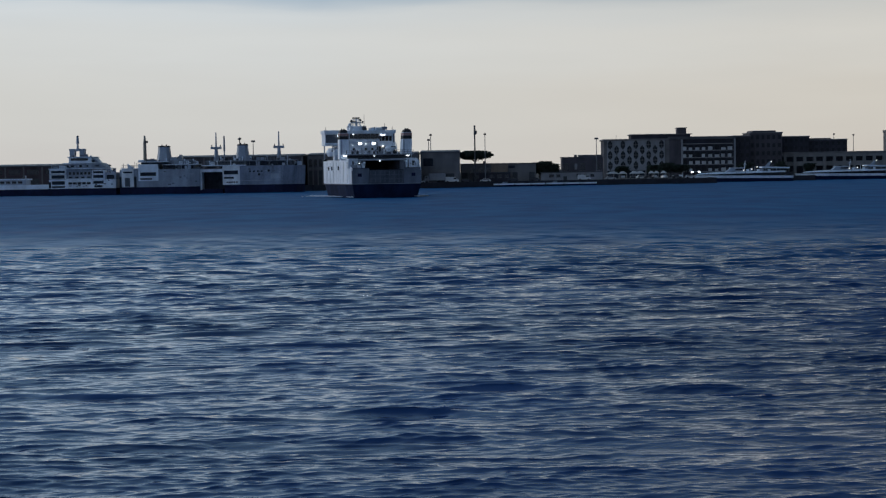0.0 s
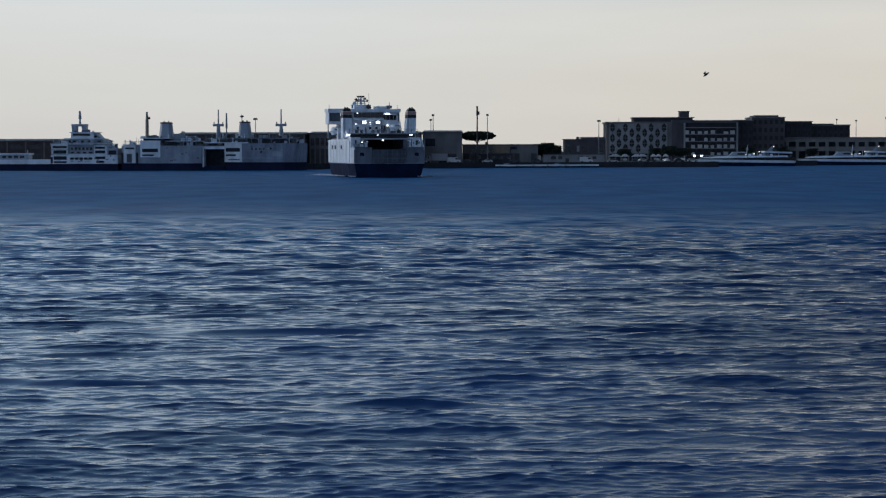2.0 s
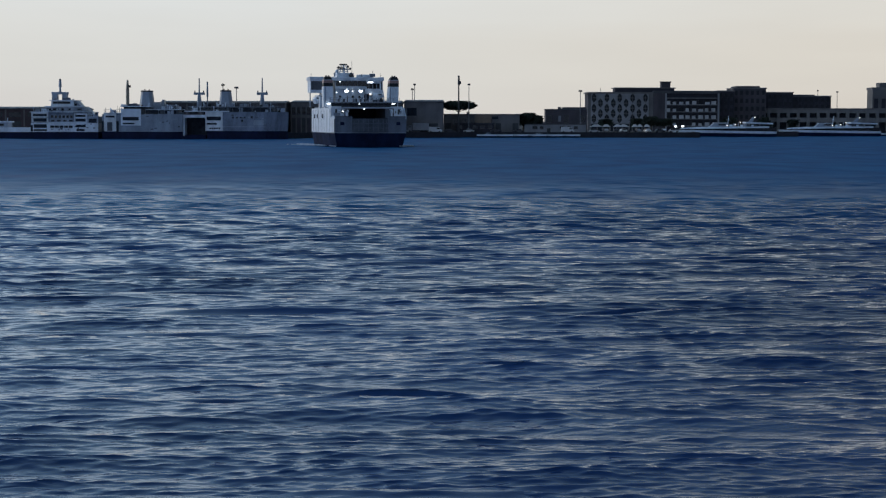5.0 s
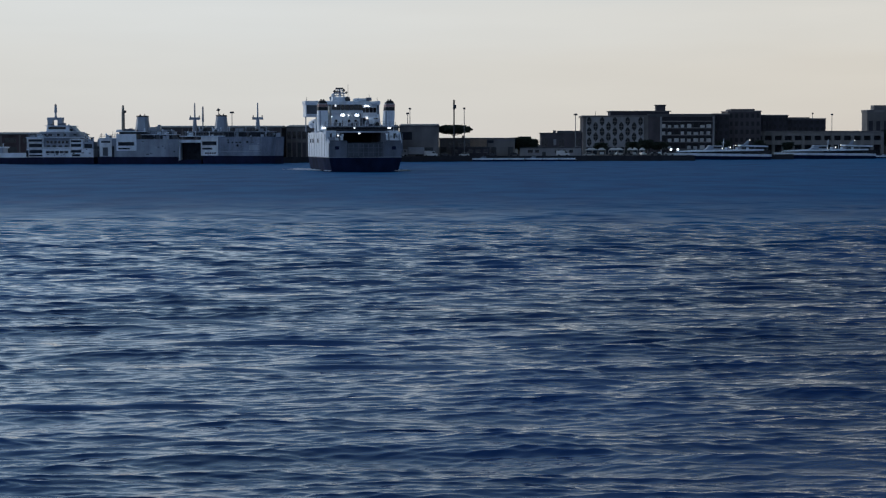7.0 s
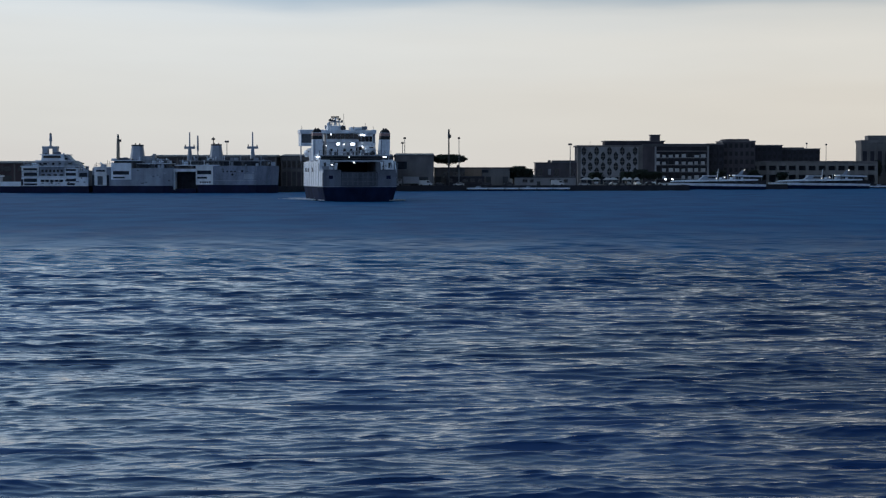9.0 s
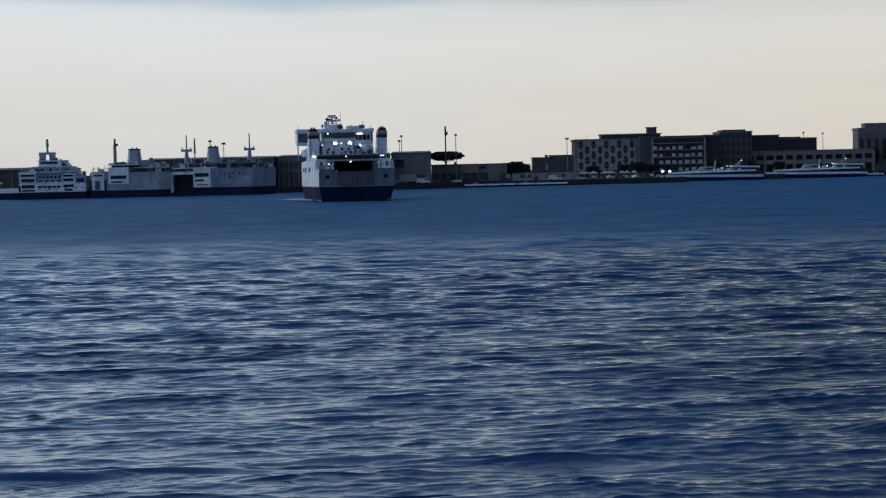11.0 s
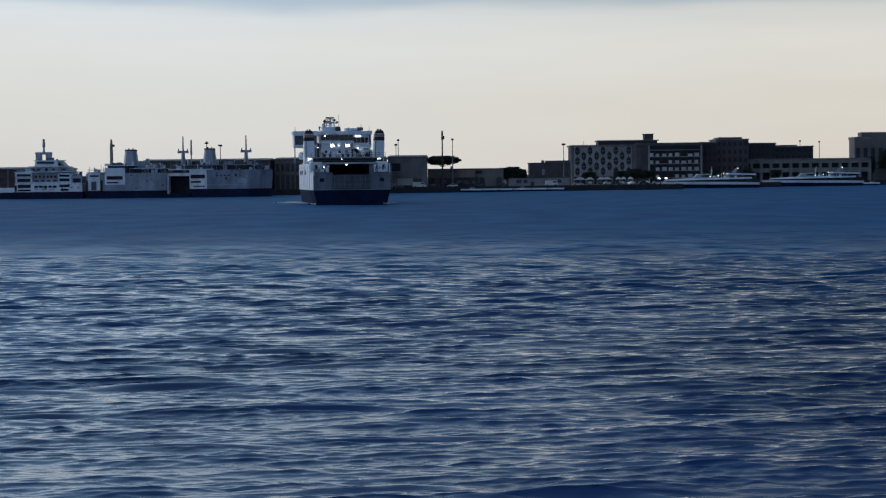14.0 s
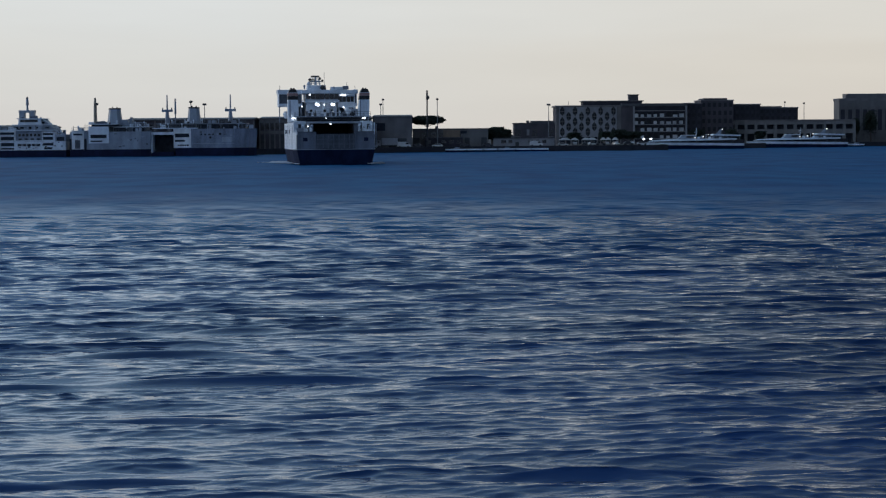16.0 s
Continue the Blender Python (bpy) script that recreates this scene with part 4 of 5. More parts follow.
    part("radar_scanner", blob(N(), (-5.3, 4, 18.6), 0.75, 0.6, 0.1, 1), DARKSTEEL, rad)
    part("roof_locker", box(N(), -7.5, -5.0, 3, 6, 11.1, 12.0), WHITE, s, soft=0.05)
    part("roof_locker", box(N(), 0.6, 3.4, 3, 6, 11.1, 12.1), GREYP, s, soft=0.05)
    part("windlass", blob(N(), (13.6, 5, 10.2), 0.9, 0.7, 0.2, 1), WHITE, s)
    ship_rail(s, -17, -3, 0, 9.6)
    ship_rail(s, 4, 14, 1.3, 11.1)
    return s


def build_middle_ferry():
    """White ferry with a thick mast and a tapered funnel."""
    s = thing("moored_ferry", pose(-111, 638, 0), "white moored ferry with thick mast and tapered grey funnel", "ferry", "ferries moored at the quay")
    out = [(-14.4, 0), (10, 0), (13.2, 1.2), (13.8, 6), (13.2, 13), (-14.4, 13)]
    part("hull", prism(N(), out, -1.5, 2.3), BLACK, s, "black lower hull")
    part("side_plating", loft(N(), [[(x, y, 2.3) for x, y in out[:]], [(x, y, 8.4) for x, y in out]]), PALEGREY, s, "white painted side plating")
    stern = part("stern_house", box(N(), -13.7, -9.5, -0.35, 11, 2.5, 8.6), WHITE_WARM, s, soft=0.06)
    # shade of the stern gallery, a dark sheet on the wall
    part("gallery_shade", box(N(), -13.1, -10.0, -0.45, 0.2, 7.2, 7.8), DARKIN, stern)
    part("stern_roof", box(N(), -14.0, -7.2, -0.7, 11, 8.6, 8.9), WHITE, s)
    part("stern_door", box(N(), -12.6, -10.8, -0.42, 0.2, 2.6, 5.6), SHADE, stern)
    for x in (-14.1, -9.1):
        part("slot", box(N(), x - 0.35, x + 0.45, -0.2, 0.3, 2.3, 6.0), DARKIN, s)
    mid = part("bridge_front", box(N(), -7.9, -0.9, -0.3, 12, 4.4, 10.2), WHITE, s, soft=0.06)
    # shade of the bridge galleries, dark sheets on the wall
    part("gallery_shade", box(N(), -7.2, -1.7, -0.4, 0.2, 6.2, 7.4), DARKIN, mid)
    part("gallery_shade", box(N(), -7.2, -3.2, -0.38, 0.2, 4.9, 5.4), DARKIN, mid)
    part("upper_house", box(N(), -7.0, 2.0, 0.6, 11, 10.2, 10.9), DARKIN, s, "upper deck house coloured dark as in shade")
    part("bridge_deck", box(N(), -8.0, 2.4, 0.0, 12, 10.9, 11.15), WHITE, s)
    part("deck_house", box(N(), 0.4, 11.6, 1.4, 11, 8.4, 9.9), SHADE, s)
    part("sun_deck", box(N(), 0.4, 12.6, 1.0, 12, 9.9, 10.1), WHITE, s)
    part("life_raft", rod(N(), (6.0, 1.6, 10.6), (7.5, 1.6, 10.6), 0.45), WHITE, s)
    part("life_raft", rod(N(), (8.6, 1.6, 10.6), (10.1, 1.6, 10.6), 0.45), WHITE, s)
    part("roof_locker", box(N(), 4.2, 11.5, 4, 8, 10.1, 11.6, 0.5), GREYP, s)
    part("thick_mast", rod(rod(N(), (-6.2, 4, 11.1), (-6.2, 4, 17.2), 0.62, 0.55), (-6.2, 4, 17.2), (-6.2, 4, 20.2), 0.55, 0.3), TAN, s, "thick tan mast")
    part("mast_lantern", box(N(), -5.7, -5.1, 3.7, 4.3, 17.6, 18.4), DARKSTEEL, s)
    ship_funnel(s, 0.25, 6, 10.1, 16.6, 2.55)
    part("funnel_house", box(N(), 2.4, 5.2, 3.5, 8, 10.1, 12.6, 0.3), GREYP, s)
    part("vent_house", box(N(), 5.2, 7.0, 3.5, 8, 10.1, 13.4, 0.6), PALEGREY, s)
    ship_rail(s, -13.6, -7.4, 0, 8.9)
    ship_rail(s, 2.6, 12.4, 1.1, 10.1)
    deck_clutter(s, -13.5, -7.5, 0.1, 8.9, 6, 21)
    deck_clutter(s, -8, 2.4, 0.3, 11.15, 9, 22, 1.0)
    deck_clutter(s, 0.6, 12.4, 1.1, 10.1, 14, 23, 1.6)
    deck_clutter(s, 0.6, 13, 0.3, 8.4, 9, 24, 1.6)
    dark_ports(s, 0.8, 12.5, 0, 3.0, 8.0, 9, 25)
    # shade below the sun deck, put in as dark boxes
    part("shade_gap", box(N(), 0.6, 5.5, 1.3, 1.8, 8.6, 9.7), DARKIN, s)
    part("shade_gap", box(N(), 7.0, 11.0, 1.3, 1.8, 8.6, 9.6), DARKIN, s)
    part("stern_light", rod(N(), (-9.3, 1, 8.8), (-9.3, 1, 11.2), 0.07), STEEL, s)
    return s


def build_barge():
    b = thing("moored_barge", pose(-161, 640, 0), "low white and black harbour barge beside the ferries", "barge")
    part("hull", prism(N(), [(-22, 0), (11.5, 0), (12.3, 3), (11.5, 9), (-22, 9)], -1.2, 2.1), BLACK, b, "black lower hull")
    part("deck_side", box(N(), -21.5, 11.0, 0.4, 8.6, 2.1, 3.7), WHITE, b)
    part("cabin", box(N(), -21, 2.0, 1.5, 8, 3.7, 5.4), GREYP, b)
    part("cabin_roof", box(N(), -21.4, 2.6, 1.1, 8.4, 5.4, 5.9), WHITE, b, soft=0.05)
    part("roof_post", rod(N(), (2.0, 1.4, 5.9), (2.0, 1.4, 7.0), 0.18), WHITE, b)
    window_row(b, -20, 1.0, 1.5, 4.2, 5.0, 10, 0.6)


ferry = build_ferry()
deck_clutter(ferry, -8.2, -4.8, 1.6, 6.9, 6, 41, 1.9)
deck_clutter(ferry, 4.8, 8.2, 1.6, 6.9, 6, 42, 1.9)
deck_clutter(ferry, -8.4, 8.4, 12.6, 10.95, 9, 43, 1.1)
deck_clutter(ferry, -6, 6, 23, 17.5, 7, 45, 0.8)
build_stepped_ferry()
build_middle_ferry()
build_long_ferry()
build_barge()


# ---- sheds and low buildings ----
def hex_wall(bm, x0, z0, cols, rows, pitch, high, hw, hh, y, deep):
    """A wall of upright six-sided openings, every second column half a step lower."""
    holes = []
    for c in range(cols):
        xc = x0 + (c + 0.5) * pitch
        off = -high / 2 if c % 2 else 0.0
        cells = [(z0 + r * high + off, z0 + (r + 1) * high + off) for r in range(rows + (1 if off else 0))]
        for a, b in cells:
            a2, b2 = max(a, z0), min(b, z0 + rows * high)
            rect = [(xc, b2), (xc + pitch / 2, b2), (xc + pitch / 2, a2), (xc, a2), (xc - pitch / 2, a2), (xc - pitch / 2, b2)]
            ov = [bm.verts.new((x, y, z)) for x, z in rect]
            if b2 - a2 < high * 0.9:
                bm.faces.new(ov)
                continue
            m = (a + b) / 2
            hexa = [(xc, m + hh), (xc + hw, m + hh * 0.35), (xc + hw, m - hh * 0.35), (xc, m - hh), (xc - hw, m - hh * 0.35), (xc - hw, m + hh * 0.35)]
            iv = [bm.verts.new((x, y, z)) for x, z in hexa]
            dv = [bm.verts.new((x, y + deep, z)) for x, z in hexa]
            for i in range(6):
                j = (i + 1) % 6
                bm.faces.new((ov[i], ov[j], iv[j], iv[i]))
                bm.faces.new((iv[i], iv[j], dv[j], dv[i]))
            holes.append((xc, m))
    return holes


def build_warehouse(x0, x1, y, top, depth, name_label, mat_wall, bays, door=True):
    h = thing("warehouse", pose((x0 + x1) / 2, y, 1.7), name_label, "warehouse")
    w, t = (x1 - x0) / 2, top - 1.7
    part("wall", box(N(), -w, w, 0, depth, 0, t - 0.5), mat_wall, h)
    part("roof", loft(N(), [[(-w - 0.4, -0.5, t - 0.5), (w + 0.4, -0.5, t - 0.5), (w + 0.4, depth + 0.5, t - 0.5), (-w - 0.4, depth + 0.5, t - 0.5)],
                            [(-w - 0.4, -0.5, t - 0.1), (w + 0.4, -0.5, t - 0.1), (w + 0.4, depth + 0.5, t - 0.1), (-w - 0.4, depth + 0.5, t - 0.1)],
                            [(-w, depth / 2 - 0.2, t + 0.6), (w, depth / 2 - 0.2, t + 0.6), (w, depth / 2 + 0.2, t + 0.6), (-w, depth / 2 + 0.2, t + 0.6)]]), ROOFING, h)
    step = 2 * w / bays
    pil = win = dr = None
    for i in range(bays + 1):
        x = -w + i * step
        if pil is None:
            pil = part("pilaster", box(N(), -0.25, 0.25, -0.22, 0.05, 0, t - 0.6), CONCRETE, h)
            pil.location = (x, 0, 0)
        else:
            again(pil, x, 0, 0)
    for i in range(bays):
        x = -w + (i + 0.5) * step
        if bays == 1:
            continue
        if win is None:
            win = part("window", box(N(), -step * 0.32, step * 0.32, -0.05, 0.3, t * 0.62, t * 0.82), GLASS, h)
            win.location = (x, 0, 0)
        else:
            again(win, x, 0, 0)
        if door and i % 2 == 0:
            if dr is None:
                dr = part("door", box(N(), -step * 0.34, step * 0.34, -0.06, 0.3, 0, t * 0.45), DARKSTEEL, h)
                dr.location = (x, 0, 0)
            else:
                again(dr, x, 0, 0)
    return h


build_warehouse(-245, -146, 700, 10.8, 24, "long low red-brown warehouse behind the ferries", BROWN, 14)
build_warehouse(-116, -68, 700, 13.2, 26, "long brown warehouse with grey sheet roof", BRICKRED, 9)
columned = build_warehouse(-66.5, -24.5, 708, 13.5, 26, "dark brown warehouse with columned front", BRICKRED, 22)
part("upper_wall_band", box(N(), -21, 21, -0.1, 0.2, 9.9, 11.2), CONCRETE, columned, "pale band under the eaves")
part("middle_wall_band", box(N(), -21, 21, -0.12, 0.2, 5.6, 6.8), CONCRETE, columned)
shed = build_warehouse(-23.5, -8.6, 722, 14.0, 26, "plain grey quayside shed with flat roof", CONCRETE, 1, False)
part("loft_opening", box(N(), -6.6, -2.8, -0.08, 0.3, 6.6, 9.6), DARKIN, shed)
part("loading_door", box(N(), -0.5, 5.5, -0.08, 0.3, 0, 3.6), DARKSTEEL, shed)


def build_low_house(x0, x1, y, top, depth, label, wall, cols, z0=1.7):
    h = thing("harbour_building", pose((x0 + x1) / 2, y, z0), label, "building", "low buildings on the quay")
    w, t = (x1 - x0) / 2, top - z0
    part("wall", box(N(), -w, w, 0, depth, 0, t - 0.3), wall, h)
    part("roof", box(N(), -w - 0.35, w + 0.35, -0.35, depth + 0.35, t - 0.3, t), ROOFING, h)
    step = 2 * w / cols
    rng = random.Random(int(x0 * 10))
    for i in range(cols):
        x = -w + (i + 0.5) * step
        if rng.random() < 0.75:
            ww = step * rng.uniform(0.2, 0.36)
            low = rng.random() < 0.3
            wn = part("door" if low else "window", box(N(), x - ww, x + ww, -0.05, 0.3, 0 if low else t * 0.42, t * 0.5 if low else t * 0.74), DARKSTEEL if low else GLASS, h)
            if not low:
                part("sill", box(N(), x - ww - 0.1, x + ww + 0.1, -0.15, 0.05, t * 0.42 - 0.15, t * 0.42), CONCRETE, wn)
    part("parapet_vent", box(N(), -w * 0.4, -w * 0.4 + 1.2, 2, 3.2, t, t + 0.9), CONCRETE, h)
    return h


ochre_house = build_low_house(-8.4, 21.8, 738, 9.1, 18, "long low ochre harbour building with flat roof", PLASTER, 9)
part("ochre_wall_panel", box(N(), -2.8, 3.9, -0.09, 0.1, 3.9, 6.9), OCHRE, ochre_house, "faded ochre wall panel")
part("wall_opening", box(N(), 4.0, 6.6, -0.09, 0.2, 5.3, 6.4), DARKIN, ochre_house)
build_low_house(-3.5, 11.5, 733.5, 5.6, 4, "low dark quayside annex in front of the building", PLASTER_DARK, 5)
brown_house = build_low_house(32.8, 49.6, 752, 11.2, 12, "two-storey dark brown harbour house beside the trees", BRICKRED, 5)
part("roof_step", box(N(), -1.5, 8.2, 2, 10, 9.5, 10.3), ROOFING, brown_house)
part("pale_panel", box(N(), -3.3, -2.2, -0.12, 0.1, 4.4, 6.8), PLASTER_PALE, brown_house, "pale painted wall panel")
build_low_house(24.0, 48.5, 741, 5.2, 6, "low pale customs hut along the quay", PLASTER_PALE, 9)


# ---- the large office block ----
def build_lattice_block():
    h = thing("office_building", pose(72.6, 865, 1.7), "five-storey office block with pale hexagonal lattice facade", "building")
    w = 15.2
    part("wall", box(N(), -w, w, 1.0, 22, 0, 17.9), PLASTER_DARK, h)
    bm = N()
    holes = hex_wall(bm, -w + 1.4, 3.4, 9, 3, 3.0, 4.83, 1.08, 2.33, 0.0, 0.9)
    facade = part("lattice_facade", bm, PLASTER_PALE, h, "pale concrete hexagonal lattice")
    for x0, x1 in ((-w, -w + 1.4), (-w + 1.4 + 9 * 3.0, w)):
        part("pier", box(N(), x0, x1, -0.05, 1.0, 0, 17.9), PLASTER, h)
    pane = None
    for x, z in holes:
        if pane is None:
            pane = part("window", prism(N(), [(0, 0), (0.01, 0), (0.01, 0.01)], 0, 0.01), PANE, facade)
            bm = N()
            ring = [(0, 2.33), (1.08, 0.81), (1.08, -0.81), (0, -2.33), (-1.08, -0.81), (-1.08, 0.81)]
            loft(bm, [[(a, 0.80, b) for a, b in ring], [(a, 0.95, b) for a, b in ring]])
            bmesh.ops.recalc_face_normals(bm, faces=bm.faces[:])
            bm.to_mesh(pane.data)
            bm.free()
            pane.location = (x, 0, z)
            mull = part("window_bar", box(N(), -1.0, 1.0, 0.55, 0.8, -0.15, 0.2), CONCRETE, facade)
            mull.location = (x, 0, z)
            sash = part("window_sash", box(N(), -0.07, 0.07, 0.6, 0.8, -2.2, 2.2), CONCRETE, facade)
            sash.location = (x, 0, z)
        else:
            again(pane, x, 0, z)
            again(mull, x, 0, z)
            again(sash, x, 0, z)
    part("ground_floor", box(N(), -w + 1.4, w - 1.9, 0.4, 1.0, 0, 3.6), DARKIN, h)
    for i in range(10):
        x = -w + 1.4 + i * 3.0
        part("column", box(N(), x - 0.25, x + 0.25, 0.0, 0.5, 0, 3.6), CONCRETE, h)
    part("cornice", box(N(), -w - 0.6, w + 0.6, -0.6, 22.6, 17.5, 18.2), CONCRETE, h)
    part("penthouse", box(N(), -2.2, 25.5, 4, 18, 18.2, 20.0), PLASTER_DARK, h)
    part("penthouse_roof", box(N(), -2.8, 26.2, 3.4, 18.6, 20.0, 20.4), CONCRETE, h)
    part("stair_tower", box(N(), 19.6, 23.9, 6, 12, 20.4, 23.0), BRICKRED, h)
    part("tower_roof", box(N(), 19.2, 24.3, 5.6, 12.4, 23.0, 23.3), CONCRETE, h)
    part("roof_aerial", rod(N(), (-9, 6, 18), (-9, 6, 20.2), 0.08), STEEL, h)


def build_balcony_wing():
    h = thing("office_building", pose(106, 864, 1.7), "dark office wing with rows of pale balconies", "building")
    w = 18.2
    part("wall", box(N(), -w, w - 6, 1.2, 24, 0, 17.6), PLASTER_DARK, h)
    part("recess_wall", box(N(), -w, -w + 5.8, 0.6, 1.2, 0, 17.6), BRICKRED, h)
    part("roof", box(N(), -w, w - 5.5, 0.0, 24, 17.6, 18.9), ROOFING, h)
    for z in (2.6, 5.9, 9.2, 12.5, 15.6):
        part("balcony_slab", box(N(), -w + 5.8, w - 6, -0.6, 1.2, z - 0.3, z), PLASTER_PALE, h)
    panel = None
    rng = random.Random(4)
    for z in (2.6, 5.9, 9.2, 12.5):
        for i in range(8):
            x = -w + 7.2 + i * 3.0
            if rng.random() < 0.78:
                part("balcony_panel", box(N(), x - 1.2, x + rng.uniform(0.3, 1.0), -0.62, -0.5, z, z + rng.uniform(1.1, 1.7)), BALCONY, h)
            part("window", box(N(), x - 1.0, x + 1.0, 1.1, 1.4, z + 0.2, z + 2.3), PANE, h)
    for x in (-w + 5.9, w - 6.0):
        part("end_pier", box(N(), x - 0.35, x + 0.35, -0.7, 1.2, 0, 17.6), PLASTER_PALE, h)


def build_block(x0, x1, y, top, depth, label, wall, cols, floors, cap=0.5, set_back=None, glazing=None):
    h = thing("office_building", pose((x0 + x1) / 2, y, 1.7), label, "building", "dark office blocks along the harbour")
    w, t = (x1 - x0) / 2, top - 1.7
    part("wall", box(N(), -w, w, 0, depth, 0, t - cap), wall, h)
    part("cornice", box(N(), -w - 0.3, w + 0.3, -0.35, depth + 0.3, t - cap, t), CONCRETE, h)
    if set_back:
        a, b, up = set_back
        part("penthouse", box(N(), a, b, 2, depth - 2, t, t + up), wall, h)
    sx, sz = 2 * w / cols, (t - cap - 1.0) / floors
    rib = None
    for c in range(cols + 1):
        if rib is None:
            rib = part("pilaster", box(N(), -0.3, 0.3, -0.22, 0.02, 0, t - cap - 0.01), wall, h)
            rib.location = (-w + 0.3, 0, 0)
        else:
            again(rib, -w + c * sx - (0.3 if c == cols else 0), 0, 0)
    first = None
    for r in range(floors):
        for c in range(cols):
            x, z = -w + (c + 0.5) * sx, 1.0 + r * sz
            if first is None:
                first = part("window", box(N(), -sx * 0.27, sx * 0.27, -0.04, 0.3, sz * 0.25, sz * 0.78), glazing or PANE, h)
                first.location = (x, 0, z)
            else:
                again(first, x, 0, z)
    return h


def build_arcade():
    h = thing("harbour_building", pose(170, 880, 1.7), "two-storey pale building with rows of square openings", "building", "low buildings on the quay")
    w, top = 30.5, 10.4
    part("back_wall", box(N(), -w, w, 2.2, 12, 0, top), DARKIN, h)
    part("roof", box(N(), -w - 0.4, w + 0.4, -0.4, 12.4, top, top + 0.6), CONCRETE, h)
    part("upper_band", box(N(), -w, w, 0, 2.2, top - 1.7, top), ARCADE, h)
    part("middle_band", box(N(), -w, w, 0, 2.2, 4.4, 6.5), ARCADE, h)
    pier = None
    for i in range(14):
        x = -w + i * 2 * w / 13
        if pier is None:
            pier = part("pier", box(N(), -0.65, 0.65, -0.06, 2.2, 0, top - 0.02), ARCADE, h)
            pier.location = (x, 0, 0)
        else:
            again(pier, x, 0, 0)


build_lattice_block()
build_balcony_wing()
build_block(118.4, 126.0, 868, 20.8, 20, "narrow dark plaster block between larger ones", PLASTER_DARK, 3, 5)
build_block(126.2, 141.5, 872, 22.2, 22, "dark brown office block with flat roof", BRICKRED, 6, 5, set_back=(-6, 5, 0.8))
build_block(141.8, 156.5, 885, 20.4, 22, "dark brown office block with flat roof", PLASTER_DARK, 6, 5)
build_block(156.8, 175.5, 890, 18.8, 22, "dark office block with slightly stepped roof", PLASTER_DARK, 7, 5, set_back=(-8.5, 2, 0.5))
build_arcade()
build_block(198, 238, 902, 23.0, 12, "tall grey-brown block with heavy dark cornice", PLASTER, 11, 1, cap=1.2, set_back=(-16.2, 19, 2.3), glazing=PLASTER_DARK)


# ---- lamp posts, masts ----
def lamp_post(x, y, top, heads, label):
    p = thing("street_lamp", pose(x, y, 1.7), label, "lamp", "tall harbour lamp posts")
    t = top - 1.7
    part("pole", rod(N(), (0, 0, 0), (0, 0, t), 0.22, 0.12), STEEL, p)
    part("base", rod(N(), (0, 0, 0), (0, 0, 0.6), 0.4, 0.3), CONCRETE, p)
    part("head", box(N(), -heads, heads, -0.4, 0.4, t - 0.15, t + 0.55, 0.12), DARKSTEEL, p)
    part("arm", rod(N(), (-heads, 0, t), (heads, 0, t), 0.07), STEEL, p)


TALL = "tall grey lamp post with dark lamp heads"
lamp_post(1.55, 728, 20.4, 0.55, TALL)
lamp_post(-20.9, 735, 18.6, 0.6, TALL)
lamp_post(-20.0, 735, 20.5, 0.55, TALL)
lamp_post(46.4, 745, 18.2, 0.8, TALL)
lamp_post(-86.0, 696, 18.4, 0.8, TALL)
lamp_post(184.5, 920, 20.9, 0.5, TALL)
lamp_post(174.5, 918, 21.4, 0.45, TALL)
chimney = thing("signal_mast", pose(-2.45, 726, 1.7), "tall slim dark signal mast with thicker top", "mast")
part("pole", rod(N(), (0, 0, 0), (0, 0, 19), 0.36, 0.26), DARKSTEEL, chimney)
part("top_cylinder", rod(N(), (0, 0, 18.6), (0, 0, 22.3), 0.42, 0.34), DARKSTEEL, chimney)
part("side_bracket", box(N(), 0.2, 0.9, -0.2, 0.2, 18.9, 20.2), DARKSTEEL, chimney)


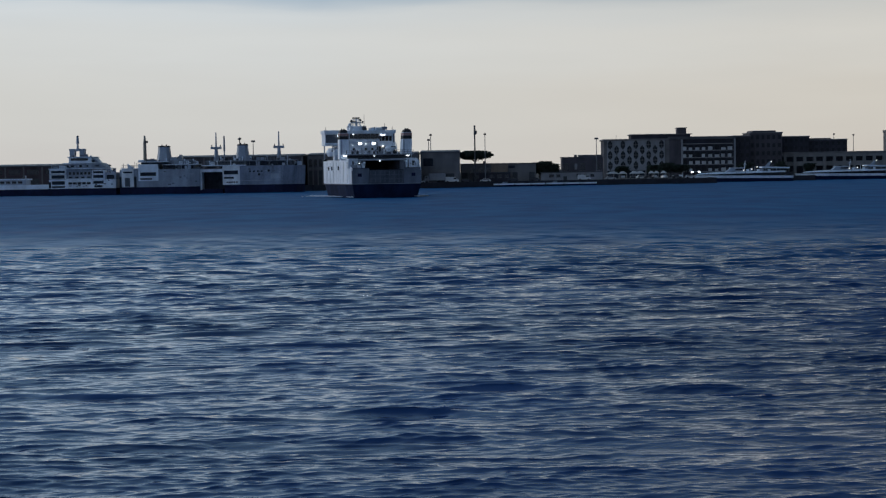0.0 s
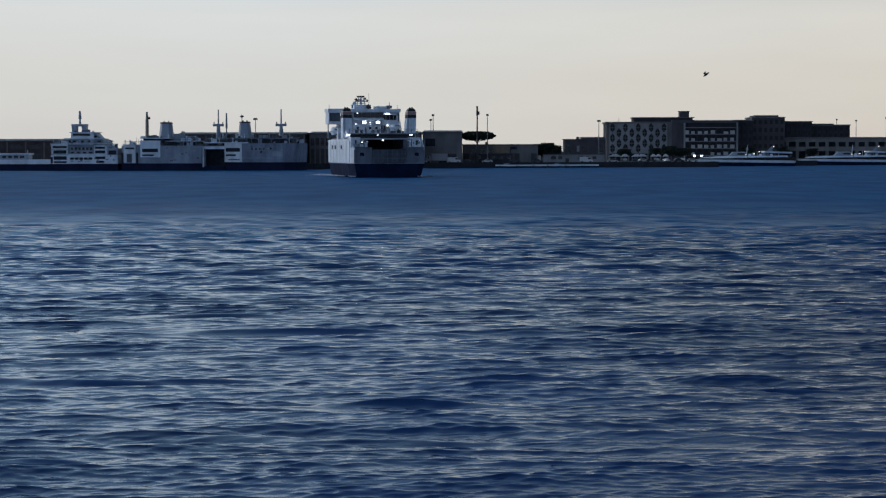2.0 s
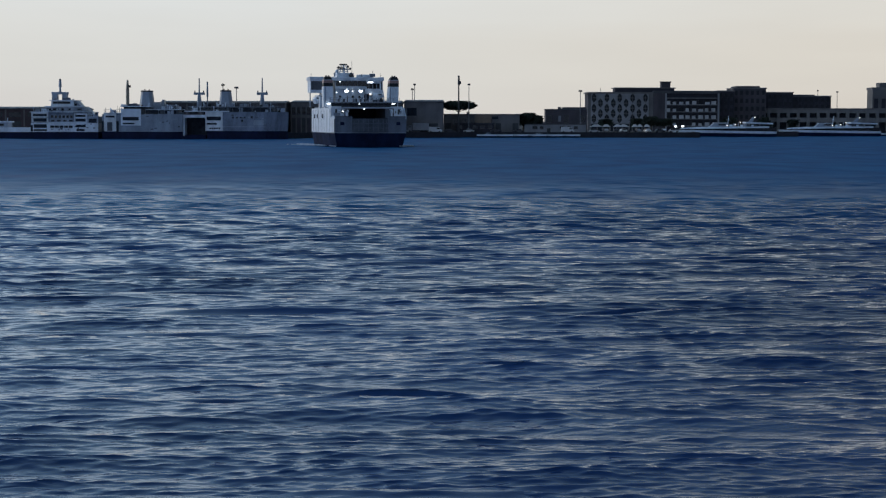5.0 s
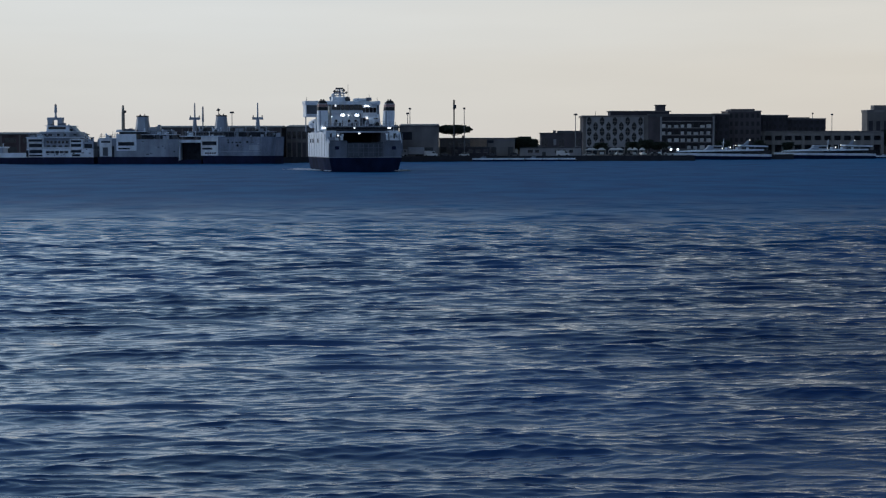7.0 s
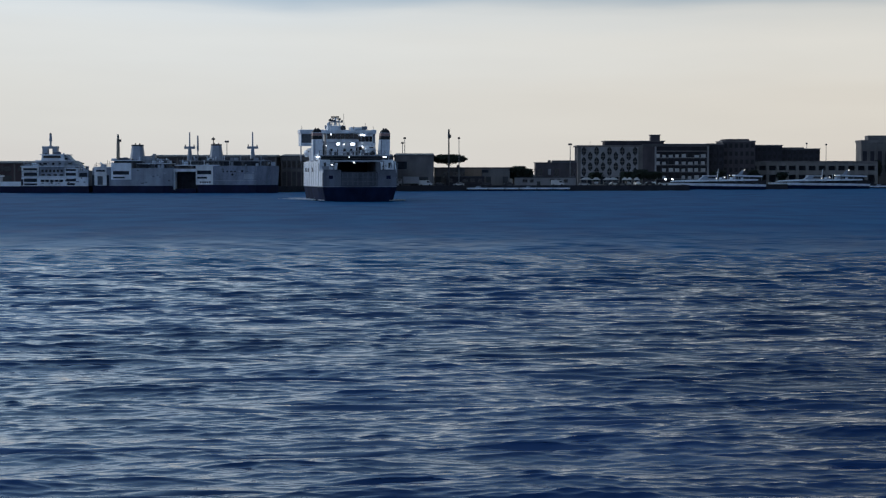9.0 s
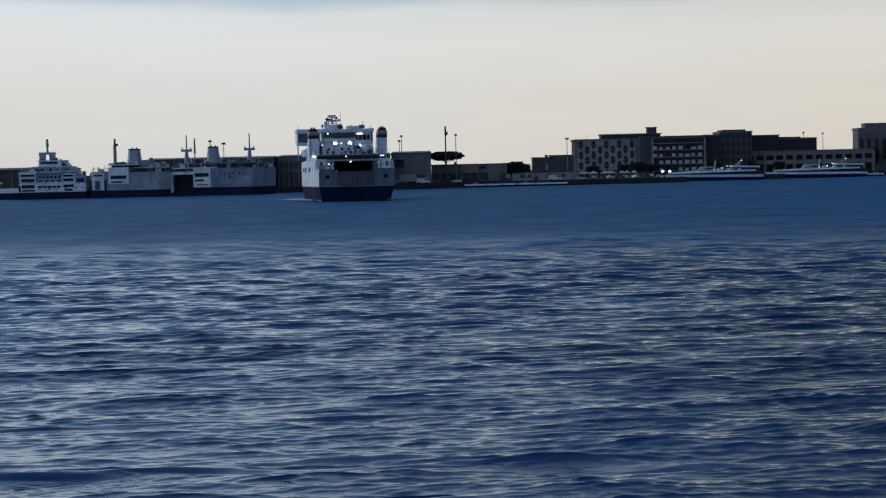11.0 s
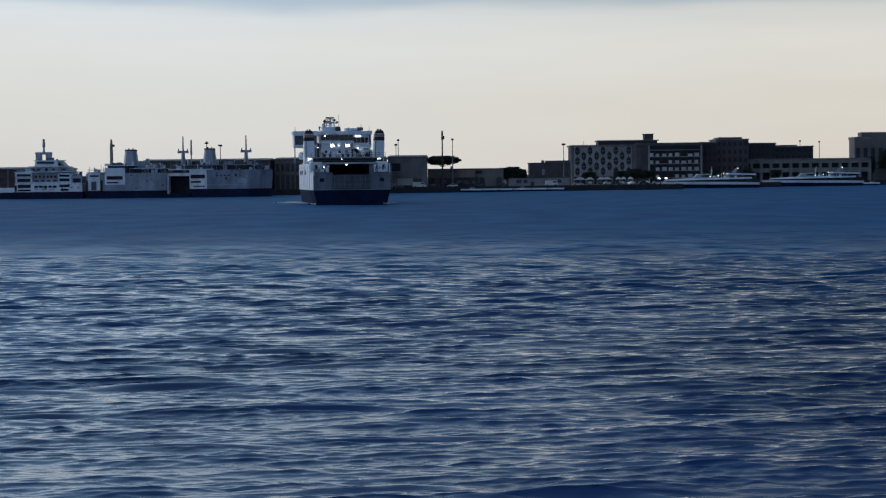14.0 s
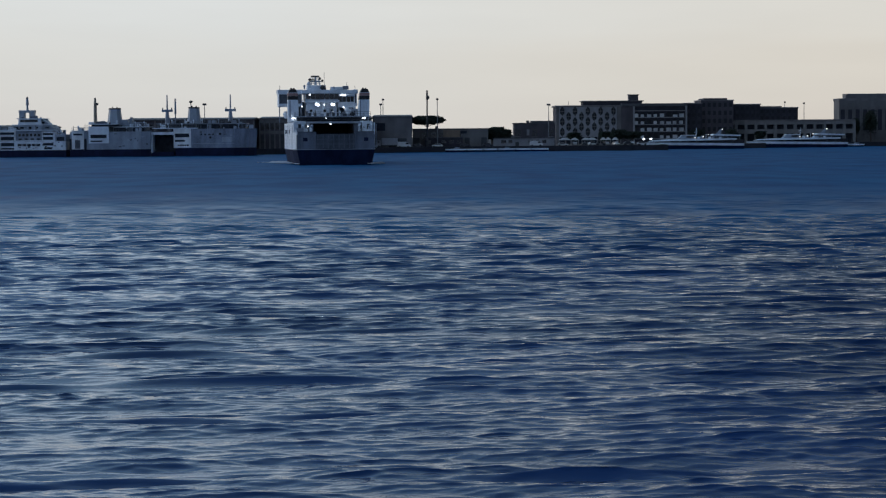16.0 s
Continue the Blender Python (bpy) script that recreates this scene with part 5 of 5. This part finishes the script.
# ---- trees ----
def tree(x, y, high, spread, flat, seed, label, base=1.7):
    rng = random.Random(seed)
    t = thing("tree", pose(x, y, base), label, "tree", "dark harbour trees")
    bm = N()
    trunk_top = high * (0.72 if flat else 0.45)
    lean = rng.uniform(-0.4, 0.4)
    rod(bm, (0, 0, 0), (lean, 0, trunk_top), 0.32, 0.2)
    ends = []
    for i in range(7):
        a = 6.283 * i / 7 + rng.uniform(-0.3, 0.3)
        r = spread * rng.uniform(0.4, 0.75)
        z = high * (rng.uniform(0.84, 0.96) if flat else rng.uniform(0.55, 0.9))
        rod(bm, (lean, 0, trunk_top * 0.92), (lean + r * math.cos(a), r * math.sin(a) * 0.8, z), 0.14, 0.05, 6)
        ends.append((lean + r * math.cos(a), r * math.sin(a) * 0.8, z))
    part("trunk", bm, BARK, t)
    vs, fs = [], []
    count = 6000 if flat else 1800
    for i in range(count):
        e = rng.choice(ends + [(lean, 0, high * 0.9)])
        s = spread * (0.42 if flat else 0.5)
        p = Vector((e[0] + rng.gauss(0, s * 0.62), e[1] + rng.gauss(0, s * 0.62), e[2] + rng.gauss(0, high * (0.06 if flat else 0.13))))
        if flat:
            a, r = rng.uniform(0, 6.283), rng.random() ** 0.55
            r *= 1 + 0.10 * math.sin(3 * a + 1) + 0.06 * math.sin(7 * a)
            dome = max(0.0, 1 - r * r)
            p = Vector((lean + spread * r * math.cos(a), spread * 0.9 * r * math.sin(a), high * 0.90 + rng.uniform(-0.9, 1.0) * (0.22 + 1.0 * dome ** 0.7 + 0.22 * math.sin(5 * a + 9 * r)) * high * 0.122 + rng.gauss(0, 0.16)))
        p.z = min(p.z, high * 1.03)
        u = Vector((rng.gauss(0, 1), rng.gauss(0, 1), rng.gauss(0, 1))).normalized()
        v = u.orthogonal().normalized() * rng.uniform(0.18, 0.36)
        u = u * rng.uniform(0.3, 0.6)
        k = len(vs)
        vs += [p - u, p + v, p + u, p - v]
        fs.append((k, k + 1, k + 2, k + 3))
    me = bpy.data.meshes.new("crown")
    me.from_pydata([tuple(v) for v in vs], [], fs)
    me.materials.append(LEAF)
    c = new("crown", me)
    c.parent = t
    return t


PINE = "broad flat-topped umbrella pine with dark crown"
BUSHY = "dark bushy tree on the quay"
tree(-2.3, 737, 11.9, 6.6, True, 1, PINE, 1.7)
for i, (x, y, h, s) in enumerate(((23.6, 748, 7.0, 2.6), (27.2, 750, 7.4, 2.6), (29.6, 752, 6.4, 2.2), (80.5, 800, 6.2, 3.0), (75.0, 806, 5.4, 2.6), (86.5, 802, 5.4, 2.8),
                                  (62.0, 815, 5.0, 2.4), (120.0, 845, 6.0, 3.0), (137.0, 850, 6.2, 2.6), (204.5, 893, 11.0, 1.5), (211.5, 893, 14.5, 3.0), (153.5, 866, 5.2, 2.2))):
    tree(x, y, h, s, False, 30 + i, BUSHY)


# ---- parked cars, stalls ----
def make_car(paint, label):
    c = thing("car", pose(0, 0, 1.7), label, "car", "cars parked along the quay")
    prof = [(-2.1, 0.35), (2.1, 0.35), (2.15, 0.8), (1.2, 0.95), (0.6, 1.45), (-1.1, 1.48), (-1.9, 0.98), (-2.15, 0.85)]
    part("body", loft(N(), [[(x, y, z) for x, z in prof] for y in (-0.85, 0.85)]), paint, c)
    part("windscreen", loft(N(), [[(x, y, z) for x, z in ((0.62, 1.38), (1.12, 0.98), (-1.75, 0.98), (-1.1, 1.4))] for y in (-0.88, 0.88)]), GLASS, c)
    for x in (-1.3, 1.35):
        for y in (-0.8, 0.8):
            part("wheel", rod(N(), (x, y - 0.1, 0.33), (x, y + 0.1, 0.33), 0.33, n=12), RUBBER, c)
    return c


def make_van(paint, label):
    c = thing("van", pose(0, 0, 1.7), label, "van", "vans parked along the quay")
    prof = [(-2.6, 0.4), (2.6, 0.4), (2.65, 1.1), (2.0, 1.3), (1.4, 2.2), (-2.6, 2.3)]
    part("body", loft(N(), [[(x, y, z) for x, z in prof] for y in (-1, 1)]), paint, c)
    part("windscreen", loft(N(), [[(x, y, z) for x, z in ((1.4, 2.0), (1.95, 1.35), (0.6, 1.35), (0.6, 2.0))] for y in (-1.03, 1.03)]), GLASS, c)
    for x in (-1.7, 1.6):
        for y in (-0.95, 0.95):
            part("wheel", rod(N(), (x, y - 0.1, 0.36), (x, y + 0.1, 0.36), 0.36, n=12), RUBBER, c)
    return c


car_a, car_b, car_c = make_car(CARPAINT[0], "white parked car on the quay"), make_car(CARPAINT[1], "silver parked car on the quay"), make_car(CARPAINT[2], "dark parked car on the quay")
van_a = make_van(CARPAINT[0], "white parked delivery van on the quay")
car_a.matrix_world, car_b.matrix_world = pose(67.5, 783, 1.7, 0, 0, 20), pose(73.0, 780, 1.7, 0, 0, -80)
car_c.matrix_world, van_a.matrix_world = pose(63.2, 776, 1.7, 0, 0, 90), pose(41.0, 738.2, 1.7)
for i, (ob, x, y, a) in enumerate(((car_a, 77.5, 786, -70), (car_b, 60.0, 784, 85), (car_c, 82.0, 778, 10), (car_a, 84.5, 788, 95), (car_b, 52.0, 744, 0), (car_c, 21.5, 735.2, 0),
                                   (car_c, 70.0, 774, 0), (car_b, 88.0, 780, 0), (car_a, 108.0, 832, 60), (car_a, 102.4, 832, 70), (car_b, 114.0, 834, 0))):
    copy_thing(ob, pose(x, y, 1.7, 0, 0, a))


def make_awning(x, y, w, label):
    a = thing("awning", pose(x, y, 1.7), label, "awning", "white awnings on the quay")
    part("canopy", loft(N(), [[(-w, -1.8, 2.3), (w, -1.8, 2.3), (w, 1.8, 2.3), (-w, 1.8, 2.3)], [(-w * 0.3, -0.3, 3.3), (w * 0.3, -0.3, 3.3), (w * 0.3, 0.3, 3.3), (-w * 0.3, 0.3, 3.3)]]), CANVAS, a)
    for sx in (-0.9, 0.9):
        for sy in (-1.6, 1.6):
            part("pole", rod(N(), (sx * w, sy, 0), (sx * w, sy, 2.35), 0.06, n=6), STEEL, a)


def quay_floodlight(x, y):
    """A short post with a square lit floodlight."""
    q = thing("quay_floodlight", pose(x, y, 1.7), "short quay floodlight post with bright white lamp", "lamp", "lit floodlights on the quay")
    part("post", rod(N(), (0, 0, 0), (0, 0, 2.0), 0.09, n=8), DARKSTEEL, q)
    part("housing", box(N(), -0.6, 0.6, -0.1, 0.35, 1.95, 2.85), DARKSTEEL, q)
    part("lamp_face", box(N(), -0.5, 0.5, -0.16, -0.11, 2.05, 2.75), LAMP_SMALL, q, "lit white lamp face")


quay_floodlight(97.1, 826)
quay_floodlight(94.0, 826)


def make_truck(x, y, turn, label, paint):
    t = thing("truck", pose(x, y, 1.7, 0, 0, turn), label, "truck", "trucks parked before the shed")
    part("box_body", box(N(), -3.0, 3.4, -1.2, 1.2, 1.0, 3.7), paint, t, soft=0.06)
    cab = part("cab", loft(N(), [[(x_, y_, z) for x_, z in ((-5.0, 0.6), (-3.2, 0.6), (-3.2, 2.9), (-4.5, 2.9), (-5.0, 1.8))] for y_ in (-1.15, 1.15)]), paint, t)
    part("windscreen", box(N(), -4.6, -3.8, -1.2, 1.2, 1.9, 2.6), GLASS, cab)
    part("chassis", box(N(), -4.6, 3.2, -0.8, 0.8, 0.6, 1.0), DARKSTEEL, t)
    for wx in (-4.1, 0.8, 2.2):
        for wy in (-1.0, 1.0):
            part("wheel", rod(N(), (wx, wy - 0.15, 0.5), (wx, wy + 0.15, 0.5), 0.5, n=12), RUBBER, t)


make_truck(-17.5, 717.5, 12, "white box truck parked before the shed", PLASTER_PALE)
make_truck(-29.0, 712, -20, "dark box truck parked before the shed", BRICKRED)
for ob, x, y, a in ((van_a, -11.5, 719.5, 0), (car_b, -24.0, 714.5, 20), (car_c, -6.0, 724, 0), (car_a, 1.5, 728.5, 180), (car_c, 12.5, 731.5, 0)):
    copy_thing(ob, pose(x, y, 1.7, 0, 0, a))
for x, y, w in ((54.8, 772, 2.7), (59.1, 774, 1.7), (63.6, 770, 2.0), (66.5, 776, 2.2), (70.7, 770, 1.2), (73.0, 773, 1.1), (75.7, 770, 1.2)):
    make_awning(x, y, w, "white canvas awning with peaked top")


# ---- fast ferries and small boats at the right quay ----
def build_fast_ferry(x, y, turn, long, label):
    """Bow at -x; low dark hull, white sheer line rising aft, wedge-shaped cabin with a dark window band."""
    s = thing("fast_ferry", pose(x, y, 0, 0, 0, turn), label, "boat", "white fast ferries moored in a row")
    s.scale = (1.0, 1.0, 1.1)
    n, L, B = 14, long, 4.2

    def ring(k, fore, z0, z1, start=0.0, end=1.0):
        half = []
        for i in range(n + 1):
            u = start + (end - start) * i / n
            half.append((-L / 2 * fore + u * L / 2 * (1 + fore), -B * k * min(1.0, (0.02 + u * 2.4) ** 0.7), z0 + (z1 - z0) * u))
        return half + [(a, -b, c) for a, b, c in reversed(half)]

    part("hull", loft(N(), [ring(0.7, 0.88, -0.8, -0.8), ring(0.86, 0.92, 0.3, 0.3), ring(0.93, 0.97, 1.5, 1.0)]), NAVY, s, "dark blue lower hull")
    part("sheer_band", loft(N(), [ring(0.95, 0.98, 1.48, 0.98), ring(0.99, 1.0, 2.5, 1.9)]), WHITE, s, "white sheer band")
    part("window_band", loft(N(), [ring(0.91, 0.93, 2.5, 1.9, 0.05), ring(0.86, 0.85, 3.0, 3.4, 0.05)]), GLASS, s, "dark wraparound window band")
    part("cabin_top", loft(N(), [ring(0.89, 0.90, 2.75, 3.35, 0.02, 0.92), ring(0.84, 0.82, 3.3, 3.85, 0.03, 0.92), ring(0.55, 0.6, 3.6, 4.0, 0.10, 0.9)]), WHITE, s, "white raked cabin roof")
    mull = None
    for i in range(6):
        xx = -L * 0.05 + i * L * 0.085
        if mull is None:
            mull = part("window_post", box(N(), -0.08, 0.08, -3.80, -3.5, 2.1, 3.4), SHADE, s)
            mull.location = (xx, 0, 0)
        else:
            again(mull, xx, 0, 0)
    # wheelhouse hump with raked front
    up = [(-L * 0.14, -1.8), (-L * 0.09, -2.6), (L * 0.03, -2.6), (L * 0.03, 2.6), (-L * 0.09, 2.6), (-L * 0.14, 1.8)]
    part("wheelhouse", loft(N(), [[(a, b, 3.7) for a, b in up], [(a + (1.8 if a < 0 else -0.5), b * 0.85, 5.1) for a, b in up]]), PALEGREY, s)
    part("wheelhouse_roof", loft(N(), [[(a + (1.6 if a < 0 else -0.3), b * 0.9, z) for a, b in up] for z in (5.1, 5.3)]), WHITE, s)
    part("wheelhouse_window", box(N(), -L * 0.06, L * 0.01, -2.62, -2.2, 4.2, 4.8), GLASS, s)
    mast = part("mast", rod(rod(N(), (L * 0.04, 0, 4.0), (L * 0.05, 0, 8.0), 0.22, 0.09), (L * 0.045, -1.2, 6.7), (L * 0.045, 1.2, 6.7), 0.09), WHITE, s)
    part("radar_scanner", box(N(), L * 0.045 - 0.8, L * 0.045 + 0.8, -0.2, 0.2, 6.2, 6.45), PALEGREY, mast)
    # open aft deck: rafts, lockers, raised canopy and slanted exhaust arch
    rng = random.Random(int(x))
    for k in range(9):
        xx = L * (0.06 + 0.035 * k)
        if k % 3 == 0:
            part("life_raft", rod(N(), (xx - 0.6, -2.7, 4.2), (xx + 0.6, -2.7, 4.2), 0.36), WHITE, s)
        elif k % 3 == 1:
            part("deck_locker", box(N(), xx - 0.5, xx + 0.5, -3.0, -2.1, 3.9, 3.9 + rng.uniform(0.5, 1.1)), rng.choice((SHADE, GREYP, DARKSTEEL)), s)
        else:
            part("deck_post", rod(N(), (xx, -2.9, 3.7), (xx, -2.9, 5.0 + rng.uniform(0, 0.8)), 0.09, n=6), WHITE, s)
    part("aft_canopy", loft(N(), [[(L * 0.20, -3.3, z), (L * 0.47, -3.3, z - 0.35), (L * 0.47, 3.3, z - 0.35), (L * 0.20, 3.3, z)] for z in (5.0, 5.6)]), WHITE, s)
    part("aft_house", box(N(), L * 0.22, L * 0.44, -2.6, 2.6, 3.7, 4.7), DARKIN, s)
    for a in (L * 0.22, L * 0.30, L * 0.38, L * 0.46):
        part("canopy_post", rod(N(), (a, -3.1, 3.0), (a, -3.1, 4.8), 0.09), STEEL, s)
    part("exhaust_arch", loft(N(), [[(L * 0.22, -3.0, 5.3), (L * 0.27, -3.0, 5.3), (L * 0.27, -2.6, 5.3), (L * 0.22, -2.6, 5.3)],
                                    [(L * 0.275, -3.0, 7.6), (L * 0.29, -3.0, 7.6), (L * 0.29, -2.6, 7.6), (L * 0.275, -2.6, 7.6)]]), PALEGREY, s)
    part("stern_platform", box(N(), L * 0.46, L * 0.50, -3.4, 3.4, 1.2, 2.1), WHITE, s)
    for k, z in ((0.02, 4.2), (0.10, 4.6), (0.15, 5.4), (0.29, 7.4)):
        part("cabin_light", blob(N(), (L * k, -3.2, z), 0.24, 1, 0, 1), LAMP_DIM, s, "lit cabin light")
    stay = None
    for i in range(9):
        u = 0.03 + i * 0.03
        w = B * min(1.0, (0.02 + u * 2.4) ** 0.7)
        if stay is None:
            stay = part("bow_stanchion", rod(N(), (0, 0, 2.3), (0, 0, 3.2), 0.05, n=4), STEEL, s)
            stay.location = (-L / 2 + u * L, -w * 0.95, 0)
        else:
            again(stay, -L / 2 + u * L, -w * 0.95, 0)
    return s


build_fast_ferry(110.6, 792, 3, 44, "white fast passenger ferry with sharp bow and dark windows")
build_fast_ferry(163.6, 834, 6, 46, "white fast passenger ferry with sharp bow and lit cabin")


def small_boat(x, y, long, turn, label, cabin):
    s = thing("boat", pose(x, y, 0, 0, 0, turn), label, "boat", "small boats along the quay")
    L = long / 2
    o = [(-L, 0), (-L * 0.6, -1.1), (L * 0.9, -1.2), (L, -0.9), (L, 0.9), (L * 0.9, 1.2), (-L * 0.6, 1.1)]
    part("hull", loft(N(), [[(a * 0.92, b * 0.75, -0.5) for a, b in o], [(a, b, 0.45) for a, b in o]]), NAVY, s, "dark lower hull")
    part("gunwale", loft(N(), [[(a * 1.01, b * 1.02, 0.45) for a, b in o], [(a * 1.02, b, 1.05) for a, b in o]]), WHITE, s)
    part("thwart", box(N(), -0.2, 0.2, -0.9, 0.9, 0.95, 1.05), GREYP, s)
    if cabin:
        part("cabin", loft(N(), [[(a, b, 0.95) for a, b in ((-L * 0.2, -0.8), (L * 0.4, -0.8), (L * 0.4, 0.8), (-L * 0.2, 0.8))], [(a, b, 1.7) for a, b in ((0, -0.7), (L * 0.35, -0.7), (L * 0.35, 0.7), (0, 0.7))]]), PALEGREY, s)
        part("cabin_window", box(N(), L * 0.06, L * 0.3, -0.82, 0.82, 1.25, 1.5), GLASS, s)


for x, y, l, a, c in ((8.6, 724, 8, 4, True), (15.5, 727, 7, -3, False), (22.0, 729, 6, 2, False), (28.5, 731, 7, 3, True), (35.0, 732, 7, 0, False), (42.0, 732.5, 7, 5, False), (196.0, 858, 8, 8, True)):
    small_boat(x, y, l, a, "small pale motor boat moored at the quay", c)


# ---- a small insect that darts past close to the camera ----
def build_insect():
    b = thing("insect", pose(3, 9, 3), "small dark flying insect darting past", "insect")
    part("body", loft(N(), [[(x, r * math.cos(a), r * math.sin(a)) for a in (0, 1.05, 2.09, 3.14, 4.19, 5.24)] for x, r in ((-0.016, 0.002), (-0.008, 0.005), (0.004, 0.006), (0.012, 0.004), (0.017, 0.0015))]), SOOT, b)
    for k in (-1, 1):
        part("wing", loft(N(), [[(0.002, 0.003 * k, 0.005), (0.010, 0.003 * k, 0.005), (0.010, 0.004 * k, 0.006), (0.002, 0.004 * k, 0.006)],
                                [(-0.004, 0.02 * k, 0.013), (0.006, 0.02 * k, 0.013), (0.006, 0.021 * k, 0.014), (-0.004, 0.021 * k, 0.014)]]), DARKSTEEL, b)
    return b


insect = build_insect()


# ---- movement ----
def motions():
    rows = []
    for i in range(17):
        t = float(i)
        rows.append((t, pose(-23.85 + 1.75 * (t / 16) ** 0.6, 464.3 - 2.88 * t, 0, 0, 0, 14.35 - 0.41 * t)))
    walk(ferry, rows)
    walk(insect, [(0, pose(10.08, 9.00, 1.07, 0, 35, 180)),
                  (1.0, pose(6.71, 9.00, 3.06, 0, 35, 180)),
                  (1.9, pose(1.64, 9.00, 6.31, 0, 35, 180)),
                  (2.0, pose(1.08, 9.00, 6.67, 0, 35, 180)),
                  (2.1, pose(0.51, 9.00, 7.03, 0, 35, 180)),
                  (3.0, pose(-4.56, 9.00, 10.27, 0, 35, 180)),
                  (16.0, pose(-77.86, 9.00, 57.08, 0, 35, 180))])
    walk(waves_a, [(float(t), pose(0.45 * t - 3.6, -0.8 * t + 6.4, 0)) for t in range(0, 17, 4)])
    walk(waves_b, [(float(t), pose(0.15 * t - 1.2, -1.2 * t + 9.6, -0.10)) for t in range(0, 17, 4)])
    walk(waves_c, [(float(t), pose(0.3 * t - 2.4, -0.8 * t + 6, -0.22)) for t in range(0, 17, 4)])


motions()
